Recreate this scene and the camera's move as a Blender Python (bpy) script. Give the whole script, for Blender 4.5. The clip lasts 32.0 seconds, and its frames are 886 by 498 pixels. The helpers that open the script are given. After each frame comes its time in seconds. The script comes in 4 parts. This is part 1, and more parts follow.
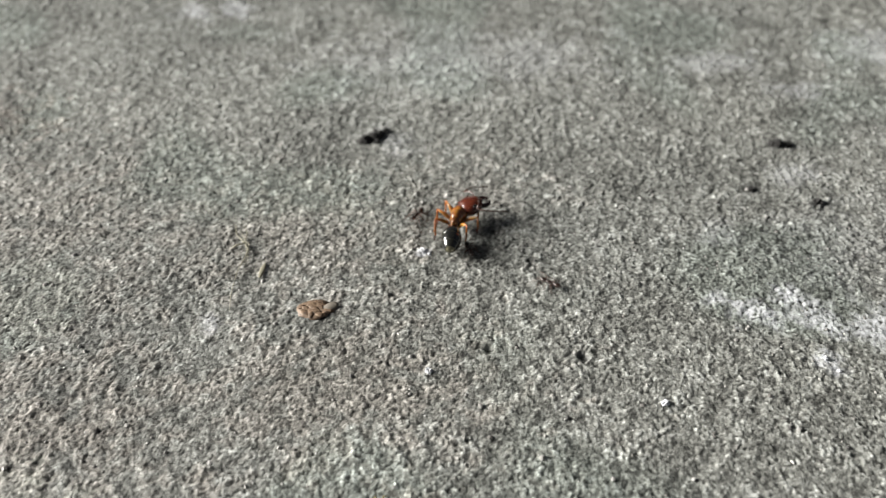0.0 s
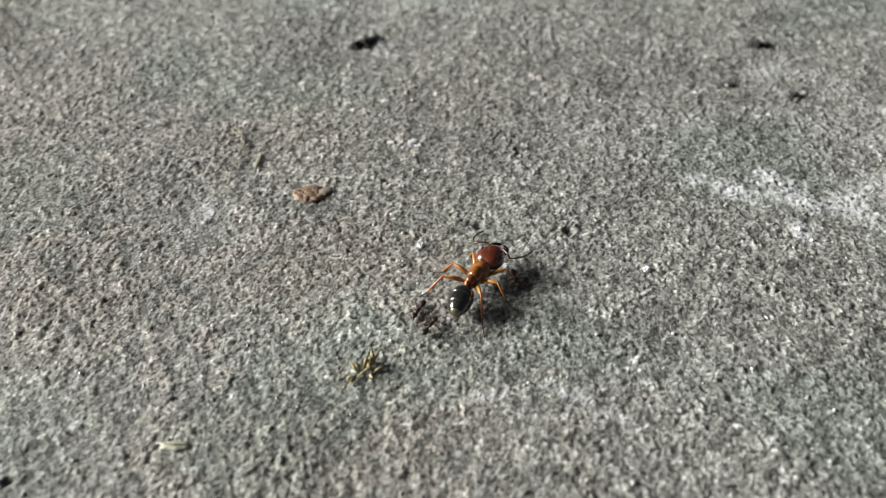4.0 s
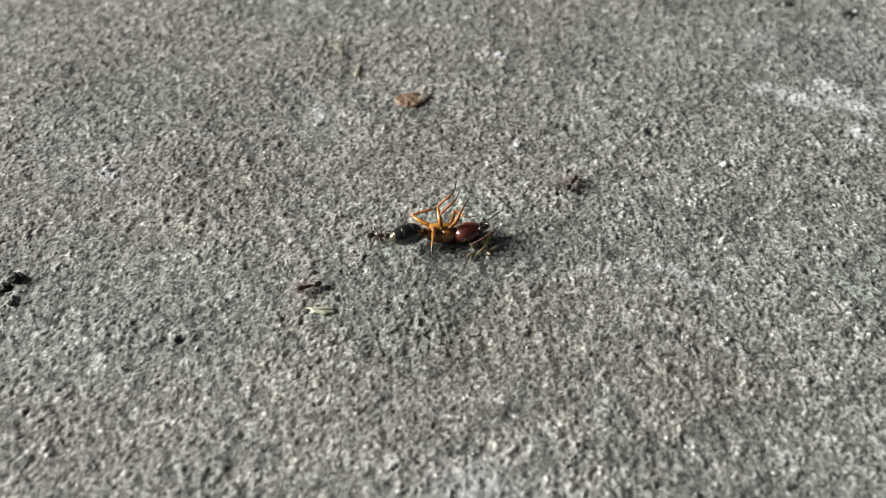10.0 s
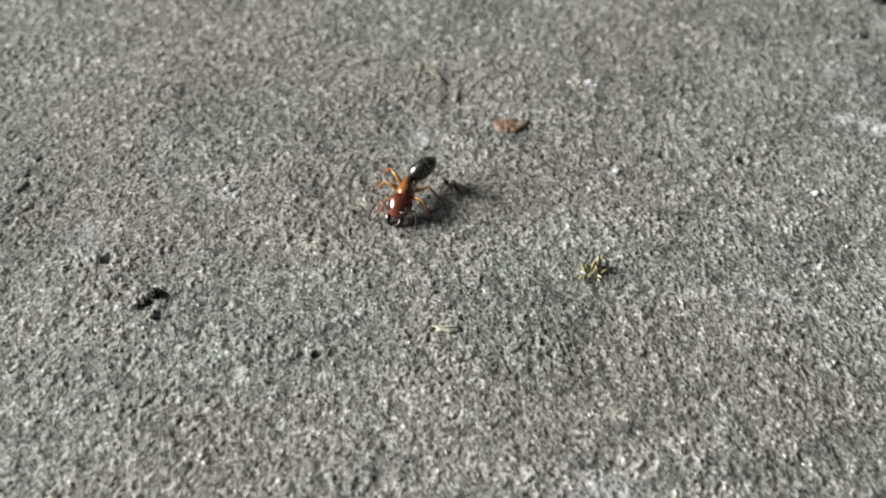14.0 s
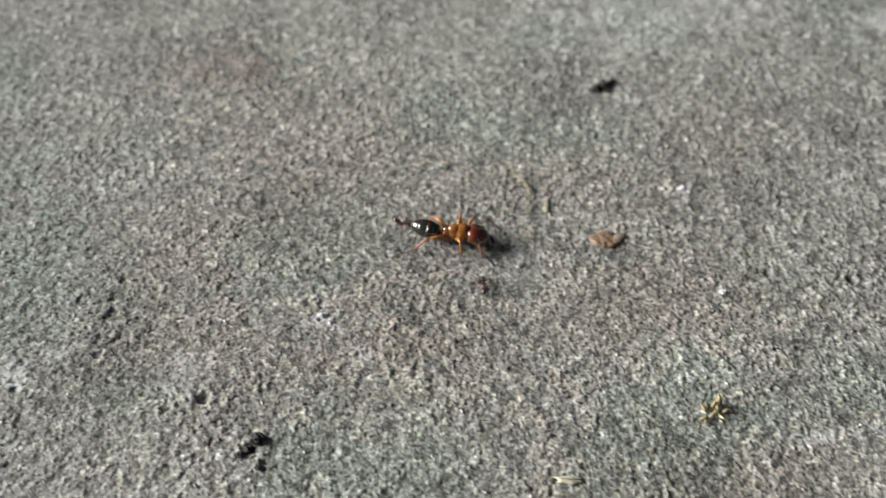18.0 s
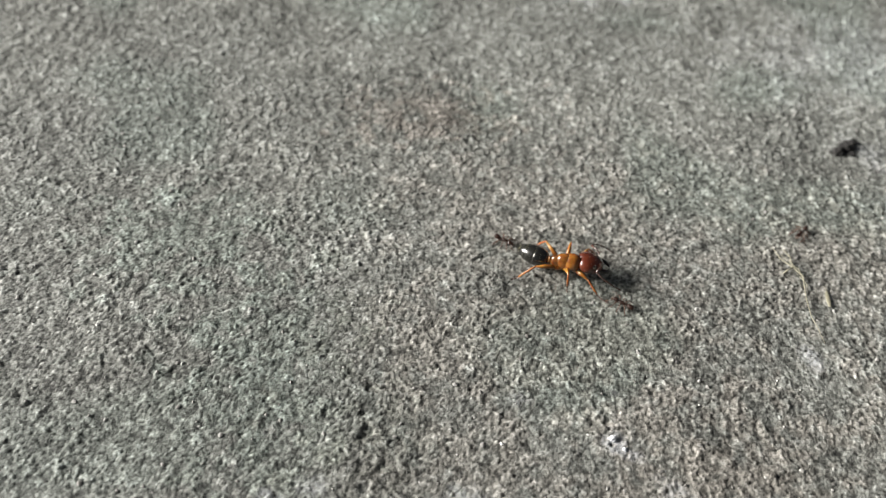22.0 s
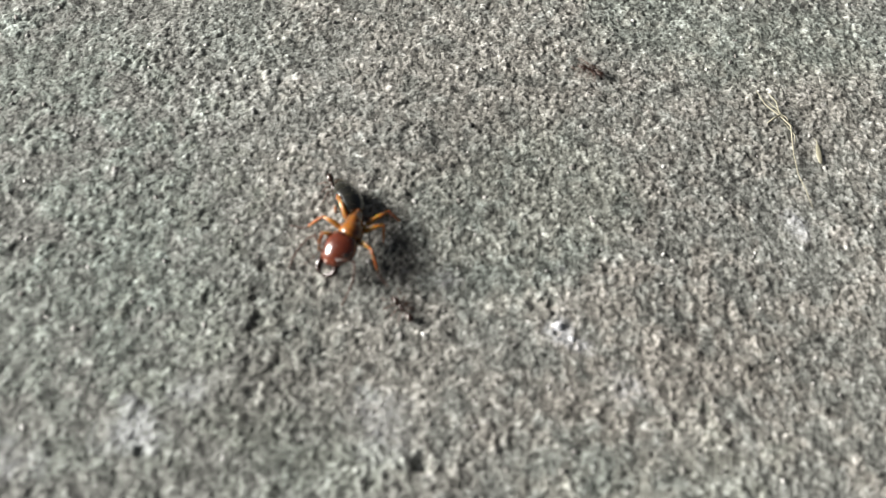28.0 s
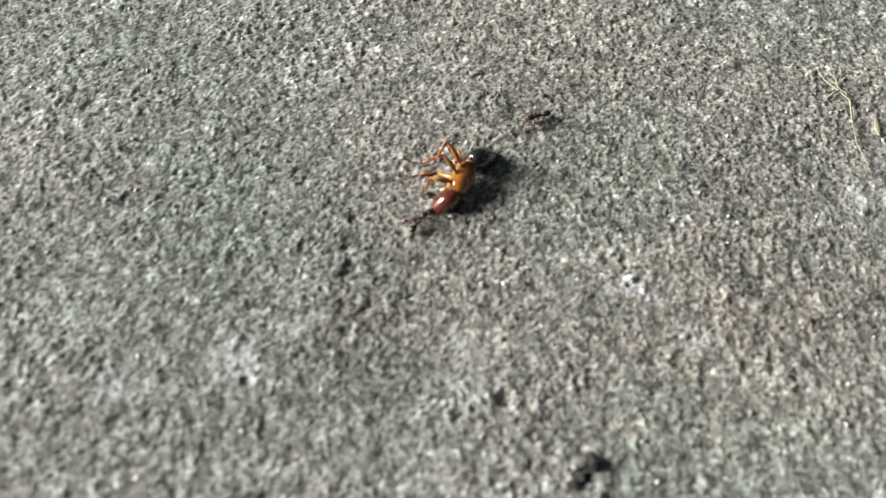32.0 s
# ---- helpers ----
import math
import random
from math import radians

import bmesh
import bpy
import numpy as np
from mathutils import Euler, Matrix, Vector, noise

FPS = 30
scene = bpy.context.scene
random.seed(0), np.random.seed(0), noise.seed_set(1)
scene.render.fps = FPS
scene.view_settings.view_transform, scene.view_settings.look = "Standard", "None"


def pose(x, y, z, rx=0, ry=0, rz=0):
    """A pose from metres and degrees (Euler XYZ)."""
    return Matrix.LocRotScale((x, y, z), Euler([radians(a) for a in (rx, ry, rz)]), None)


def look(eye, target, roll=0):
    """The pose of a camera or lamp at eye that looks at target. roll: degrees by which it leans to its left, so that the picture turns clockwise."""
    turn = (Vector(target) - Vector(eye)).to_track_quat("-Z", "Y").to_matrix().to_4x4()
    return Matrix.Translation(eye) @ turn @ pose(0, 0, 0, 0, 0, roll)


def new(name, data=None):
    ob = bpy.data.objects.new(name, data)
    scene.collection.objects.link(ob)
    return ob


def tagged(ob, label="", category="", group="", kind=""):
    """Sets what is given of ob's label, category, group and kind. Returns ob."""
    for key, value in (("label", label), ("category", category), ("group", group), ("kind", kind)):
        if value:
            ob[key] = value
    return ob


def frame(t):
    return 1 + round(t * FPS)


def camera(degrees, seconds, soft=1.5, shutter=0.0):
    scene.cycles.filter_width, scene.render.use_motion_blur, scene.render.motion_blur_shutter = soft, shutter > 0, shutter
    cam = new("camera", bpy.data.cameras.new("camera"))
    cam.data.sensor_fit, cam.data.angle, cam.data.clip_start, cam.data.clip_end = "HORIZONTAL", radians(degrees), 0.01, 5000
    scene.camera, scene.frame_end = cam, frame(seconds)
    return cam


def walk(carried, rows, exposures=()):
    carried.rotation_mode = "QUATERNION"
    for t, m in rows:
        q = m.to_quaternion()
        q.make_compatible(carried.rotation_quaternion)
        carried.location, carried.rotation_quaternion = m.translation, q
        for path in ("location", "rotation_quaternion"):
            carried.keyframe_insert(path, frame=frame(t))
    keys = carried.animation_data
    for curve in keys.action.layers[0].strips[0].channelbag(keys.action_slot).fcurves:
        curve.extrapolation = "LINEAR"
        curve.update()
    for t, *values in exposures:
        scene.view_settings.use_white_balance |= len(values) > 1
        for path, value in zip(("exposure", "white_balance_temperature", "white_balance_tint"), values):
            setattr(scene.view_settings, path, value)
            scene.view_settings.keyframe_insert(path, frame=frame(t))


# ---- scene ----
# stains on the concrete: place in cm, half sizes, turn, strength
LIME_SPOTS = [(3.05, -0.72, 0.34, 0.17, -20, 0.9), (3.6, -0.58, 0.36, 0.16, -25, 0.85), (3.75, -0.85, 0.45, 0.17, -25, 0.8), (4.2, -0.98, 0.42, 0.2, -20, 0.85), (3.64, -1.39, 0.12, 0.2, 20, 1.0),
              (4.7, -0.75, 0.5, 0.3, -20, 0.5), (3.05, 0.45, 0.3, 0.2, 30, 0.22), (4.25, 1.5, 0.4, 0.22, 10, 0.35), (3.9, 4.1, 0.7, 0.3, 10, 0.4), (4.5, 0.2, 1.1, 0.8, 20, 0.12)]
LIME_SPOTS += [(-3.8, 5.73, 0.3, 0.25, 0, 0.8), (-3.2, 5.8, 0.3, 0.25, 0, 0.8), (6.4, 4.5, 0.8, 0.5, 0, 0.5), (-2.24, -0.87, 0.09, 0.13, 20, 0.6), (4.8, 3.4, 0.4, 0.25, 0, 0.4),
               (-4.33, -1.84, 0.11, 0.10, 0, 0.7), (-4.18, -1.95, 0.12, 0.06, -30, 0.5), (-0.14, 0.17, 0.065, 0.045, 30, 0.95), (-0.55, 2.2, 0.25, 0.35, 40, 0.3),
               (0.45, -3.27, 0.3, 0.05, 5, 0.4), (1.12, -3.27, 0.32, 0.06, -22, 0.55), (1.42, -3.48, 0.18, 0.06, -25, 0.5), (-0.75, -5.4, 0.35, 0.25, 10, 0.35), (-0.7, -5.95, 0.4, 0.2, 0, 0.3)]
LIME_SPOTS += [(0.3, 4.3, 2.2, 0.9, 0, 0.25), (-5.65, -2.5, 0.28, 0.22, -35, 0.3), (-7.3, -2.55, 0.22, 0.16, 0, 0.5), (-6.93, -2.28, 0.14, 0.12, 0, 0.35), (-8.05, -2.75, 0.2, 0.15, 0, 0.4),
               (-3.87, -2.3, 0.2, 0.12, -40, 0.3), (-5.15, -1.4, 0.12, 0.08, 0, 0.3), (1.3, 4.3, 0.9, 0.6, 0, 0.3), (-4.25, -1.3, 0.07, 0.05, 0, 0.35)]
# broad areas of lighter (+) and darker (-) tone
SHADE_SPOTS = [(-6.9, -1.9, 1.3, 1.2, 10, -0.075), (-7.4, -3.1, 1.2, 0.7, 0, -0.09), (-3.0, -0.9, 1.2, 1.3, 0, -0.05), (-1.2, -5.4, 1.4, 0.9, 0, 0.055), (3.6, 0.4, 1.6, 1.6, 0, -0.03),
               (-3.2, 3.9, 3.2, 1.6, 0, 0.075), (0.4, 3.2, 2.2, 1.2, 0, 0.045), (-8.2, 0.2, 1.6, 1.5, 0, -0.03), (-5.6, -2.9, 0.9, 0.7, 0, -0.03)]
DIRT_SPOTS = [(-0.8, 2.3, 0.16, 0.10, 35, 1.0), (-0.92, 2.22, 0.09, 0.07, 0, 1.0), (4.19, 2.1, 0.17, 0.09, 0, 1.0), (3.64, 1.25, 0.16, 0.10, 20, 0.55),
              (4.3, 0.95, 0.14, 0.05, 0, 0.7), (-4.83, -3.32, 0.10, 0.06, 40, 0.9), (-3.2, -3.99, 0.05, 0.03, 60, 0.6), (1.36, -1.33, 0.07, 0.05, 0, 0.7)]
WARM_SPOTS = [(-1.0, -1.7, 1.4, 0.9, 0, 0.6), (-1.0, -4.2, 1.6, 1.1, 20, 0.7), (-3.6, -2.2, 1.4, 1.1, 0, 0.7), (-6.0, 2.7, 1.0, 0.55, 10, 0.9),
              (0.2, 1.2, 1.0, 0.8, 0, 0.4), (-5.0, -0.8, 1.2, 0.8, 0, 0.5), (-4.6, 0.4, 0.8, 0.6, 0, 0.4), (-3.8, -4.9, 1.0, 0.8, 0, 0.4), (0.9, -4.5, 0.7, 0.5, 0, 0.5)]
GREEN_SPOTS = [(-7.5, -1.3, 0.9, 1.7, 10, 0.55), (-8.6, 0.6, 1.0, 0.8, 0, 0.5), (-3.2, -3.4, 0.5, 0.8, 30, 0.4), (-6.2, -2.8, 0.6, 0.5, 0, 0.5)]
# holes in the concrete: place, radius, depth
HOLES = [(-4.86, -3.35, 0.05, 0.03), (-4.72, -3.5, 0.035, 0.03), (-3.2, -3.99, 0.03, 0.025), (-6.56, -1.8, 0.035, 0.03), (1.36, -1.33, 0.05, 0.04),
         (-5.36, -2.81, 0.06, 0.05), (-3.25, -6.3, 0.038, 0.06), (0.49, -1.21, 0.05, 0.04), (-7.2, -2.7, 0.035, 0.03)]
SHADE_SPOTS += [(-9.1, -1.8, 1.2, 1.3, 0, -0.09), (-5.3, -4.9, 1.0, 0.8, 0, -0.06), (-7.6, -0.7, 0.9, 1.7, 5, -0.045), (-6.55, -1.8, 0.09, 0.75, 4, -0.14)]
HOLES += [(-6.50, -1.30, 0.04, 0.025), (-6.55, -1.56, 0.03, 0.02), (-6.51, -1.74, 0.05, 0.035), (-6.57, -2.04, 0.035, 0.02), (-6.52, -2.30, 0.045, 0.03)]
WARM_SPOTS += [(-4.8, 0.8, 1.6, 1.3, 0, 0.5), (-5.8, -0.8, 1.1, 0.9, 0, 0.6), (-3.7, -2.2, 0.9, 0.7, 0, 0.8), (-4.3, -0.6, 1.6, 1.0, 20, 0.55), (-1.6, 0.4, 1.6, 1.0, 0, 0.5), (-5.6, -2.3, 1.5, 1.1, 0, 0.5)]
DIRT_SPOTS += [(1.65, 0.19, 0.09, 0.05, 40, 0.5), (-6.0, 2.7, 0.9, 0.45, 10, 0.16)]

# 1 unit of the plan below is a centimetre
CM = 0.01
PATH = [  # seconds, place in cm, turn to the left, tilt up, lean
    (0, 0.064, -6.556, 6.106, 0.17, -42.14, -0.33),
    (0.5, 0.023, -6.643, 6.084, 0.19, -42.13, -0.45),
    (1, -0.054, -6.664, 6.139, 0.03, -42.26, -0.49),
    (1.5, 0.045, -6.667, 6.160, -0.01, -42.17, -0.65),
    (2, -0.039, -6.745, 6.095, -0.08, -42.13, -0.65),
    (2.5, -0.220, -6.913, 6.048, -0.38, -42.15, -0.50),
    (3, -0.197, -7.009, 5.888, -0.77, -42.33, -0.22),
    (3.5, 0.068, -7.263, 5.738, -0.81, -43.10, -0.33),
    (5.5, -0.426, -8.110, 5.585, 0.09, -46.60, -0.88),
    (6, -0.826, -8.786, 5.510, -0.66, -47.67, -0.01),
    (6.5, -1.021, -9.229, 5.414, -1.52, -47.86, 0.91),
    (7, -1.529, -9.245, 5.480, -2.51, -47.93, 2.02),
    (7.5, -1.763, -9.341, 5.541, -1.43, -48.04, 1.55),
    (8, -1.575, -9.149, 5.545, -0.34, -47.82, 0.72),
    (8.5, -0.967, -8.559, 5.763, -0.18, -47.73, -0.15),
    (9, -0.844, -8.396, 5.819, -0.30, -48.25, -0.45),
    (9.5, -0.919, -8.375, 5.840, -0.85, -47.76, -0.25),
    (10, -1.068, -8.414, 5.863, -1.58, -47.19, 0.19),
    (10.5, -1.075, -8.464, 5.933, -2.14, -46.76, 0.57),
    (11, -0.994, -8.351, 5.926, -2.52, -46.41, 0.70),
    (11.5, -1.161, -8.425, 5.943, -2.32, -46.22, 0.62),
    (12, -1.384, -8.530, 5.929, -1.91, -46.10, 0.48),
    (12.5, -1.535, -8.572, 5.964, -1.65, -45.99, 0.54),
    (13, -1.694, -8.760, 5.941, -1.62, -46.70, 0.87),
    (13.5, -1.708, -8.712, 6.081, -0.45, -46.69, 0.14),
    (14, -2.153, -8.569, 6.276, -1.20, -46.82, 0.80),
    (14.5, -2.312, -8.094, 6.584, -2.19, -46.85, 1.38),
    (16.5, -2.659, -7.826, 6.418, -3.40, -45.31, 2.34),
    (17, -2.811, -7.829, 6.424, -2.16, -45.45, 1.44),
    (17.5, -2.961, -7.686, 6.528, -1.78, -45.43, 1.13),
    (18, -3.254, -7.475, 6.785, -1.56, -45.62, 0.98),
    (18.5, -3.914, -7.163, 6.958, -1.13, -45.91, 0.78),
    (19, -4.426, -7.119, 6.868, -0.81, -45.92, 0.76),
    (19.5, -4.732, -7.070, 6.830, -0.62, -45.99, 1.03),
    (20, -4.963, -6.935, 6.912, -0.85, -46.00, 1.41),
    (20.5, -5.368, -6.610, 6.927, -1.74, -46.00, 2.19),
    (21, -5.761, -6.116, 6.635, -2.82, -46.32, 3.18),
    (21.5, -6.135, -5.839, 6.483, -3.56, -46.67, 3.85),
    (22, -6.234, -5.658, 6.581, -3.93, -47.06, 4.18),
    (22.5, -5.908, -5.582, 6.328, -4.91, -47.25, 4.96),
    (23, -5.665, -5.503, 6.052, -5.38, -47.43, 5.39),
    (23.5, -5.531, -5.448, 5.720, -5.95, -47.49, 5.86),
    (24, -5.167, -5.501, 5.535, -5.93, -47.63, 5.76),
    (24.5, -4.764, -5.511, 5.378, -5.74, -47.78, 5.32),
    (26.5, -4.581, -4.357, 5.670, -5.00, -56.90, 4.49),
    (27, -4.986, -4.362, 5.623, -6.31, -58.28, 5.58),
    (27.5, -5.480, -4.409, 5.628, -8.39, -58.02, 7.38),
    (28, -5.773, -4.598, 5.504, -10.03, -57.41, 8.84),
    (28.5, -5.630, -4.656, 5.575, -10.28, -57.26, 9.15),
    (29, -5.736, -4.603, 5.562, -10.79, -57.22, 9.76),
    (29.5, -5.738, -4.530, 5.626, -8.66, -57.51, 7.89),
    (30, -5.696, -4.653, 5.583, -8.53, -57.46, 7.98),
    (30.5, -5.546, -4.687, 5.692, -8.39, -57.42, 7.85),
    (31, -5.648, -4.595, 5.739, -7.36, -57.48, 6.92),
    (31.5, -5.924, -4.894, 5.629, -6.89, -56.95, 6.86),
    (32, -6.217, -5.180, 5.583, -6.60, -56.86, 6.87),
]
cam = camera(55.07, 32.0, soft=0.75, shutter=0.5)
cam.data.dof.use_dof = True
cam.data.dof.focus_distance = 0.079
cam.data.dof.aperture_fstop = 28.0
walk(cam, [(t, pose(x * CM, y * CM, z * CM, 0, 0, turn) @ pose(0, 0, 0, 90 + tilt) @ pose(0, 0, 0, 0, 0, lean)) for t, x, y, z, turn, tilt, lean in PATH],
     exposures=[(0.0, 0.99), (8.0, 0.92), (14.0, 0.95), (24.0, 0.95), (27.0, 1.14), (32.0, 1.19)])

# ---- light: a bright overcast sky, strongest low from the left ----
world = bpy.data.worlds.new("sky")
scene.world = world
world.use_nodes = True
sky = world.node_tree.nodes.new("ShaderNodeTexSky")
sky.sky_type, sky.sun_disc = "NISHITA", False
sky.sun_elevation, sky.sun_rotation = radians(21), radians(-81)
sky.air_density, sky.dust_density = 1.0, 6.0
back = world.node_tree.nodes["Background"]
back.inputs["Strength"].default_value = 0.015
haze = world.node_tree.nodes.new("ShaderNodeHueSaturation")
haze.inputs["Saturation"].default_value = 0.45
world.node_tree.links.new(sky.outputs[0], haze.inputs["Color"])
world.node_tree.links.new(haze.outputs[0], back.inputs["Color"])
sun = new("sun", bpy.data.lights.new("sun", "SUN"))
sun.data.energy, sun.data.angle, sun.data.color = 5.0, radians(27), (1.0, 0.975, 0.925)
sun.matrix_world = look((-0.8, 0.13, 0.315), (0, 0, 0))


# ---- materials ----
def material(name, rough=0.5, spec=0.5, metal=0.0):
    m = bpy.data.materials.new(name)
    m.use_nodes = True
    b = m.node_tree.nodes["Principled BSDF"]
    b.inputs["Roughness"].default_value = rough
    b.inputs["Specular IOR Level"].default_value = spec
    b.inputs["Metallic"].default_value = metal
    return m, m.node_tree, b


def node(tree, kind, **values):
    n = tree.nodes.new(kind)
    for key, value in values.items():
        n.inputs[key.replace("_", " ")].default_value = value
    return n


def ramp(tree, source, stops):
    r = tree.nodes.new("ShaderNodeValToRGB")
    e = r.color_ramp.elements
    while len(e) < len(stops):
        e.new(0.5)
    for el, (at, col) in zip(e, stops):
        el.position, el.color = at, (*col, 1)
    tree.links.new(source, r.inputs["Fac"])
    return r.outputs["Color"]


def mixed(tree, fac, a, b, how="MIX"):
    m = tree.nodes.new("ShaderNodeMix")
    m.data_type, m.blend_type = "RGBA", how
    for value, key in ((fac, 0), (a, 6), (b, 7)):
        if isinstance(value, (int, float)):
            m.inputs[key].default_value = value
        elif isinstance(value, tuple):
            m.inputs[key].default_value = (*value, 1)
        else:
            tree.links.new(value, m.inputs[key])
    return m.outputs[2]


def mottled(name, stops, scale, rough=0.4, bump=0.2, fine=4.0, spec=0.5, coat=0.0, translucent=0.0):
    """A material whose colour wanders along the stops, with a fine relief."""
    m, tree, b = material(name, rough, spec)
    co = tree.nodes.new("ShaderNodeTexCoord")
    n = node(tree, "ShaderNodeTexNoise", Scale=scale, Detail=5.0, Roughness=0.6)
    tree.links.new(co.outputs["Object"], n.inputs["Vector"])
    tree.links.new(ramp(tree, n.outputs["Fac"], stops), b.inputs["Base Color"])
    f = node(tree, "ShaderNodeTexNoise", Scale=scale * fine, Detail=3.0)
    tree.links.new(co.outputs["Object"], f.inputs["Vector"])
    bp = node(tree, "ShaderNodeBump", Strength=bump, Distance=0.00004)
    tree.links.new(f.outputs["Fac"], bp.inputs["Height"])
    tree.links.new(bp.outputs["Normal"], b.inputs["Normal"])
    b.inputs["Coat Weight"].default_value = coat
    b.inputs["Subsurface Weight"].default_value = translucent
    b.inputs["Subsurface Radius"].default_value = (1.0, 0.35, 0.08)
    b.inputs["Subsurface Scale"].default_value = 0.0004
    b.inputs["Coat Roughness"].default_value = 0.12
    return m


def concrete_material():
    m, tree, b = material("weathered_concrete", 0.75, 0.35)
    tone = tree.nodes.new("ShaderNodeAttribute")
    tone.attribute_name = "tone"
    marks = tree.nodes.new("ShaderNodeAttribute")
    marks.attribute_name = "marks"
    t = tree.nodes.new("ShaderNodeSeparateColor")
    k = tree.nodes.new("ShaderNodeSeparateColor")
    tree.links.new(tone.outputs["Color"], t.inputs[0])
    tree.links.new(marks.outputs["Color"], k.inputs[0])
    geo = tree.nodes.new("ShaderNodeNewGeometry")
    fine = node(tree, "ShaderNodeTexNoise", Scale=9000.0, Detail=3.0, Roughness=0.7)
    wide = node(tree, "ShaderNodeTexNoise", Scale=28.0, Detail=4.0, Roughness=0.6)
    cells = node(tree, "ShaderNodeTexVoronoi", Scale=3200.0)
    for n in (fine, wide, cells):
        tree.links.new(geo.outputs["Position"], n.inputs["Vector"])
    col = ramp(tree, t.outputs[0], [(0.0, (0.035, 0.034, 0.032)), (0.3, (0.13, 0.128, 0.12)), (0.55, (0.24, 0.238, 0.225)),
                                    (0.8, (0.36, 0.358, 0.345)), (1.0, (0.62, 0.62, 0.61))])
    col = mixed(tree, 0.35, col, ramp(tree, fine.outputs["Fac"], [(0.25, (0.55, 0.55, 0.55)), (0.75, (1.3, 1.3, 1.3))]), "MULTIPLY")
    one = tree.nodes.new("ShaderNodeSeparateColor")
    tree.links.new(cells.outputs["Color"], one.inputs[0])
    col = mixed(tree, 0.62, col, ramp(tree, one.outputs[0], [(0.0, (0.45, 0.45, 0.44)), (0.5, (0.95, 0.95, 0.94)), (0.85, (1.25, 1.25, 1.25)), (1.0, (1.65, 1.65, 1.65))]), "MULTIPLY")
    col = mixed(tree, 1.0, col, (0.975, 1.0, 0.985), "MULTIPLY")
    col = mixed(tree, 0.6, col, ramp(tree, wide.outputs["Fac"], [(0.3, (0.85, 0.87, 0.86)), (0.7, (1.1, 1.09, 1.06))]), "MULTIPLY")
    col = mixed(tree, k.outputs[1], col, mixed(tree, 1.0, col, (1.04, 0.94, 0.905), "MULTIPLY"))
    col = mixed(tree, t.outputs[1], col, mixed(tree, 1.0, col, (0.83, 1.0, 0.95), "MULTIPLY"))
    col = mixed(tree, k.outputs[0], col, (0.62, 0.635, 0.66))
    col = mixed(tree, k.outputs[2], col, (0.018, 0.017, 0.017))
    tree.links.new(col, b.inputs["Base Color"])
    bp = node(tree, "ShaderNodeBump", Strength=0.75, Distance=0.00009)
    bumps = tree.nodes.new("ShaderNodeMath")
    bumps.operation = "SUBTRACT"
    tree.links.new(fine.outputs["Fac"], bumps.inputs[0])
    tree.links.new(cells.outputs["Distance"], bumps.inputs[1])
    tree.links.new(bumps.outputs[0], bp.inputs["Height"])
    tree.links.new(bp.outputs["Normal"], b.inputs["Normal"])
    tree.links.new(ramp(tree, fine.outputs["Fac"], [(0.3, (0.5, 0.5, 0.5)), (0.7, (0.9, 0.9, 0.9))]), b.inputs["Roughness"])
    return m


CONCRETE = concrete_material()
HEAD = mottled("dark_red_chitin", [(0.3, (0.052, 0.010, 0.007)), (0.7, (0.128, 0.027, 0.010))], 700, 0.26, 0.35, coat=0.8, translucent=0.12)
THORAX = mottled("orange_brown_chitin", [(0.34, (0.075, 0.024, 0.006)), (0.52, (0.24, 0.085, 0.014)), (0.70, (0.40, 0.165, 0.032))], 520, 0.22, 0.45, coat=0.6, translucent=0.35)
LEG = mottled("amber_leg_chitin", [(0.32, (0.16, 0.060, 0.010)), (0.68, (0.46, 0.215, 0.040))], 900, 0.3, 0.45, coat=0.4, translucent=0.5)
SHIN = mottled("brown_leg_chitin", [(0.3, (0.24, 0.08, 0.016)), (0.7, (0.40, 0.15, 0.035))], 900, 0.35, 0.45, coat=0.3, translucent=0.4)
FEELER = mottled("dark_brown_feeler", [(0.3, (0.030, 0.013, 0.009)), (0.7, (0.085, 0.032, 0.018))], 1500, 0.35, 0.1, coat=0.4)
GASTER = mottled("black_chitin", [(0.3, (0.006, 0.006, 0.006)), (0.7, (0.016, 0.016, 0.012))], 900, 0.22, 0.25, spec=0.6, coat=0.7)
TIP = mottled("silvery_olive_chitin", [(0.3, (0.075, 0.070, 0.040)), (0.7, (0.26, 0.24, 0.16))], 900, 0.26, 0.3, coat=0.8)
TIP.node_tree.nodes["Principled BSDF"].inputs["Metallic"].default_value = 0.55
JAW = mottled("glossy_black_jaw", [(0.3, (0.010, 0.006, 0.005)), (0.7, (0.030, 0.012, 0.008))], 1200, 0.2, 0.15, coat=0.6)
SMALL = mottled("small_dark_chitin", [(0.3, (0.014, 0.007, 0.005)), (0.7, (0.040, 0.016, 0.010))], 2500, 0.28, 0.1, coat=0.5)
SMALL_LEG = mottled("small_leg_chitin", [(0.3, (0.045, 0.018, 0.011)), (0.7, (0.11, 0.045, 0.025))], 2500, 0.4, 0.1)
STRAW = mottled("dry_straw", [(0.3, (0.20, 0.185, 0.13)), (0.7, (0.36, 0.34, 0.26))], 900, 0.6, 0.4)
FLAKE = mottled("brown_scale", [(0.36, (0.09, 0.056, 0.034)), (0.5, (0.18, 0.115, 0.07)), (0.72, (0.30, 0.215, 0.14))], 3200, 0.6, 0.6)
MEMBRANE = mottled("brown_membrane", [(0.3, (0.10, 0.065, 0.042)), (0.55, (0.22, 0.15, 0.10)), (0.75, (0.33, 0.25, 0.18))], 1800, 0.5, 0.5)
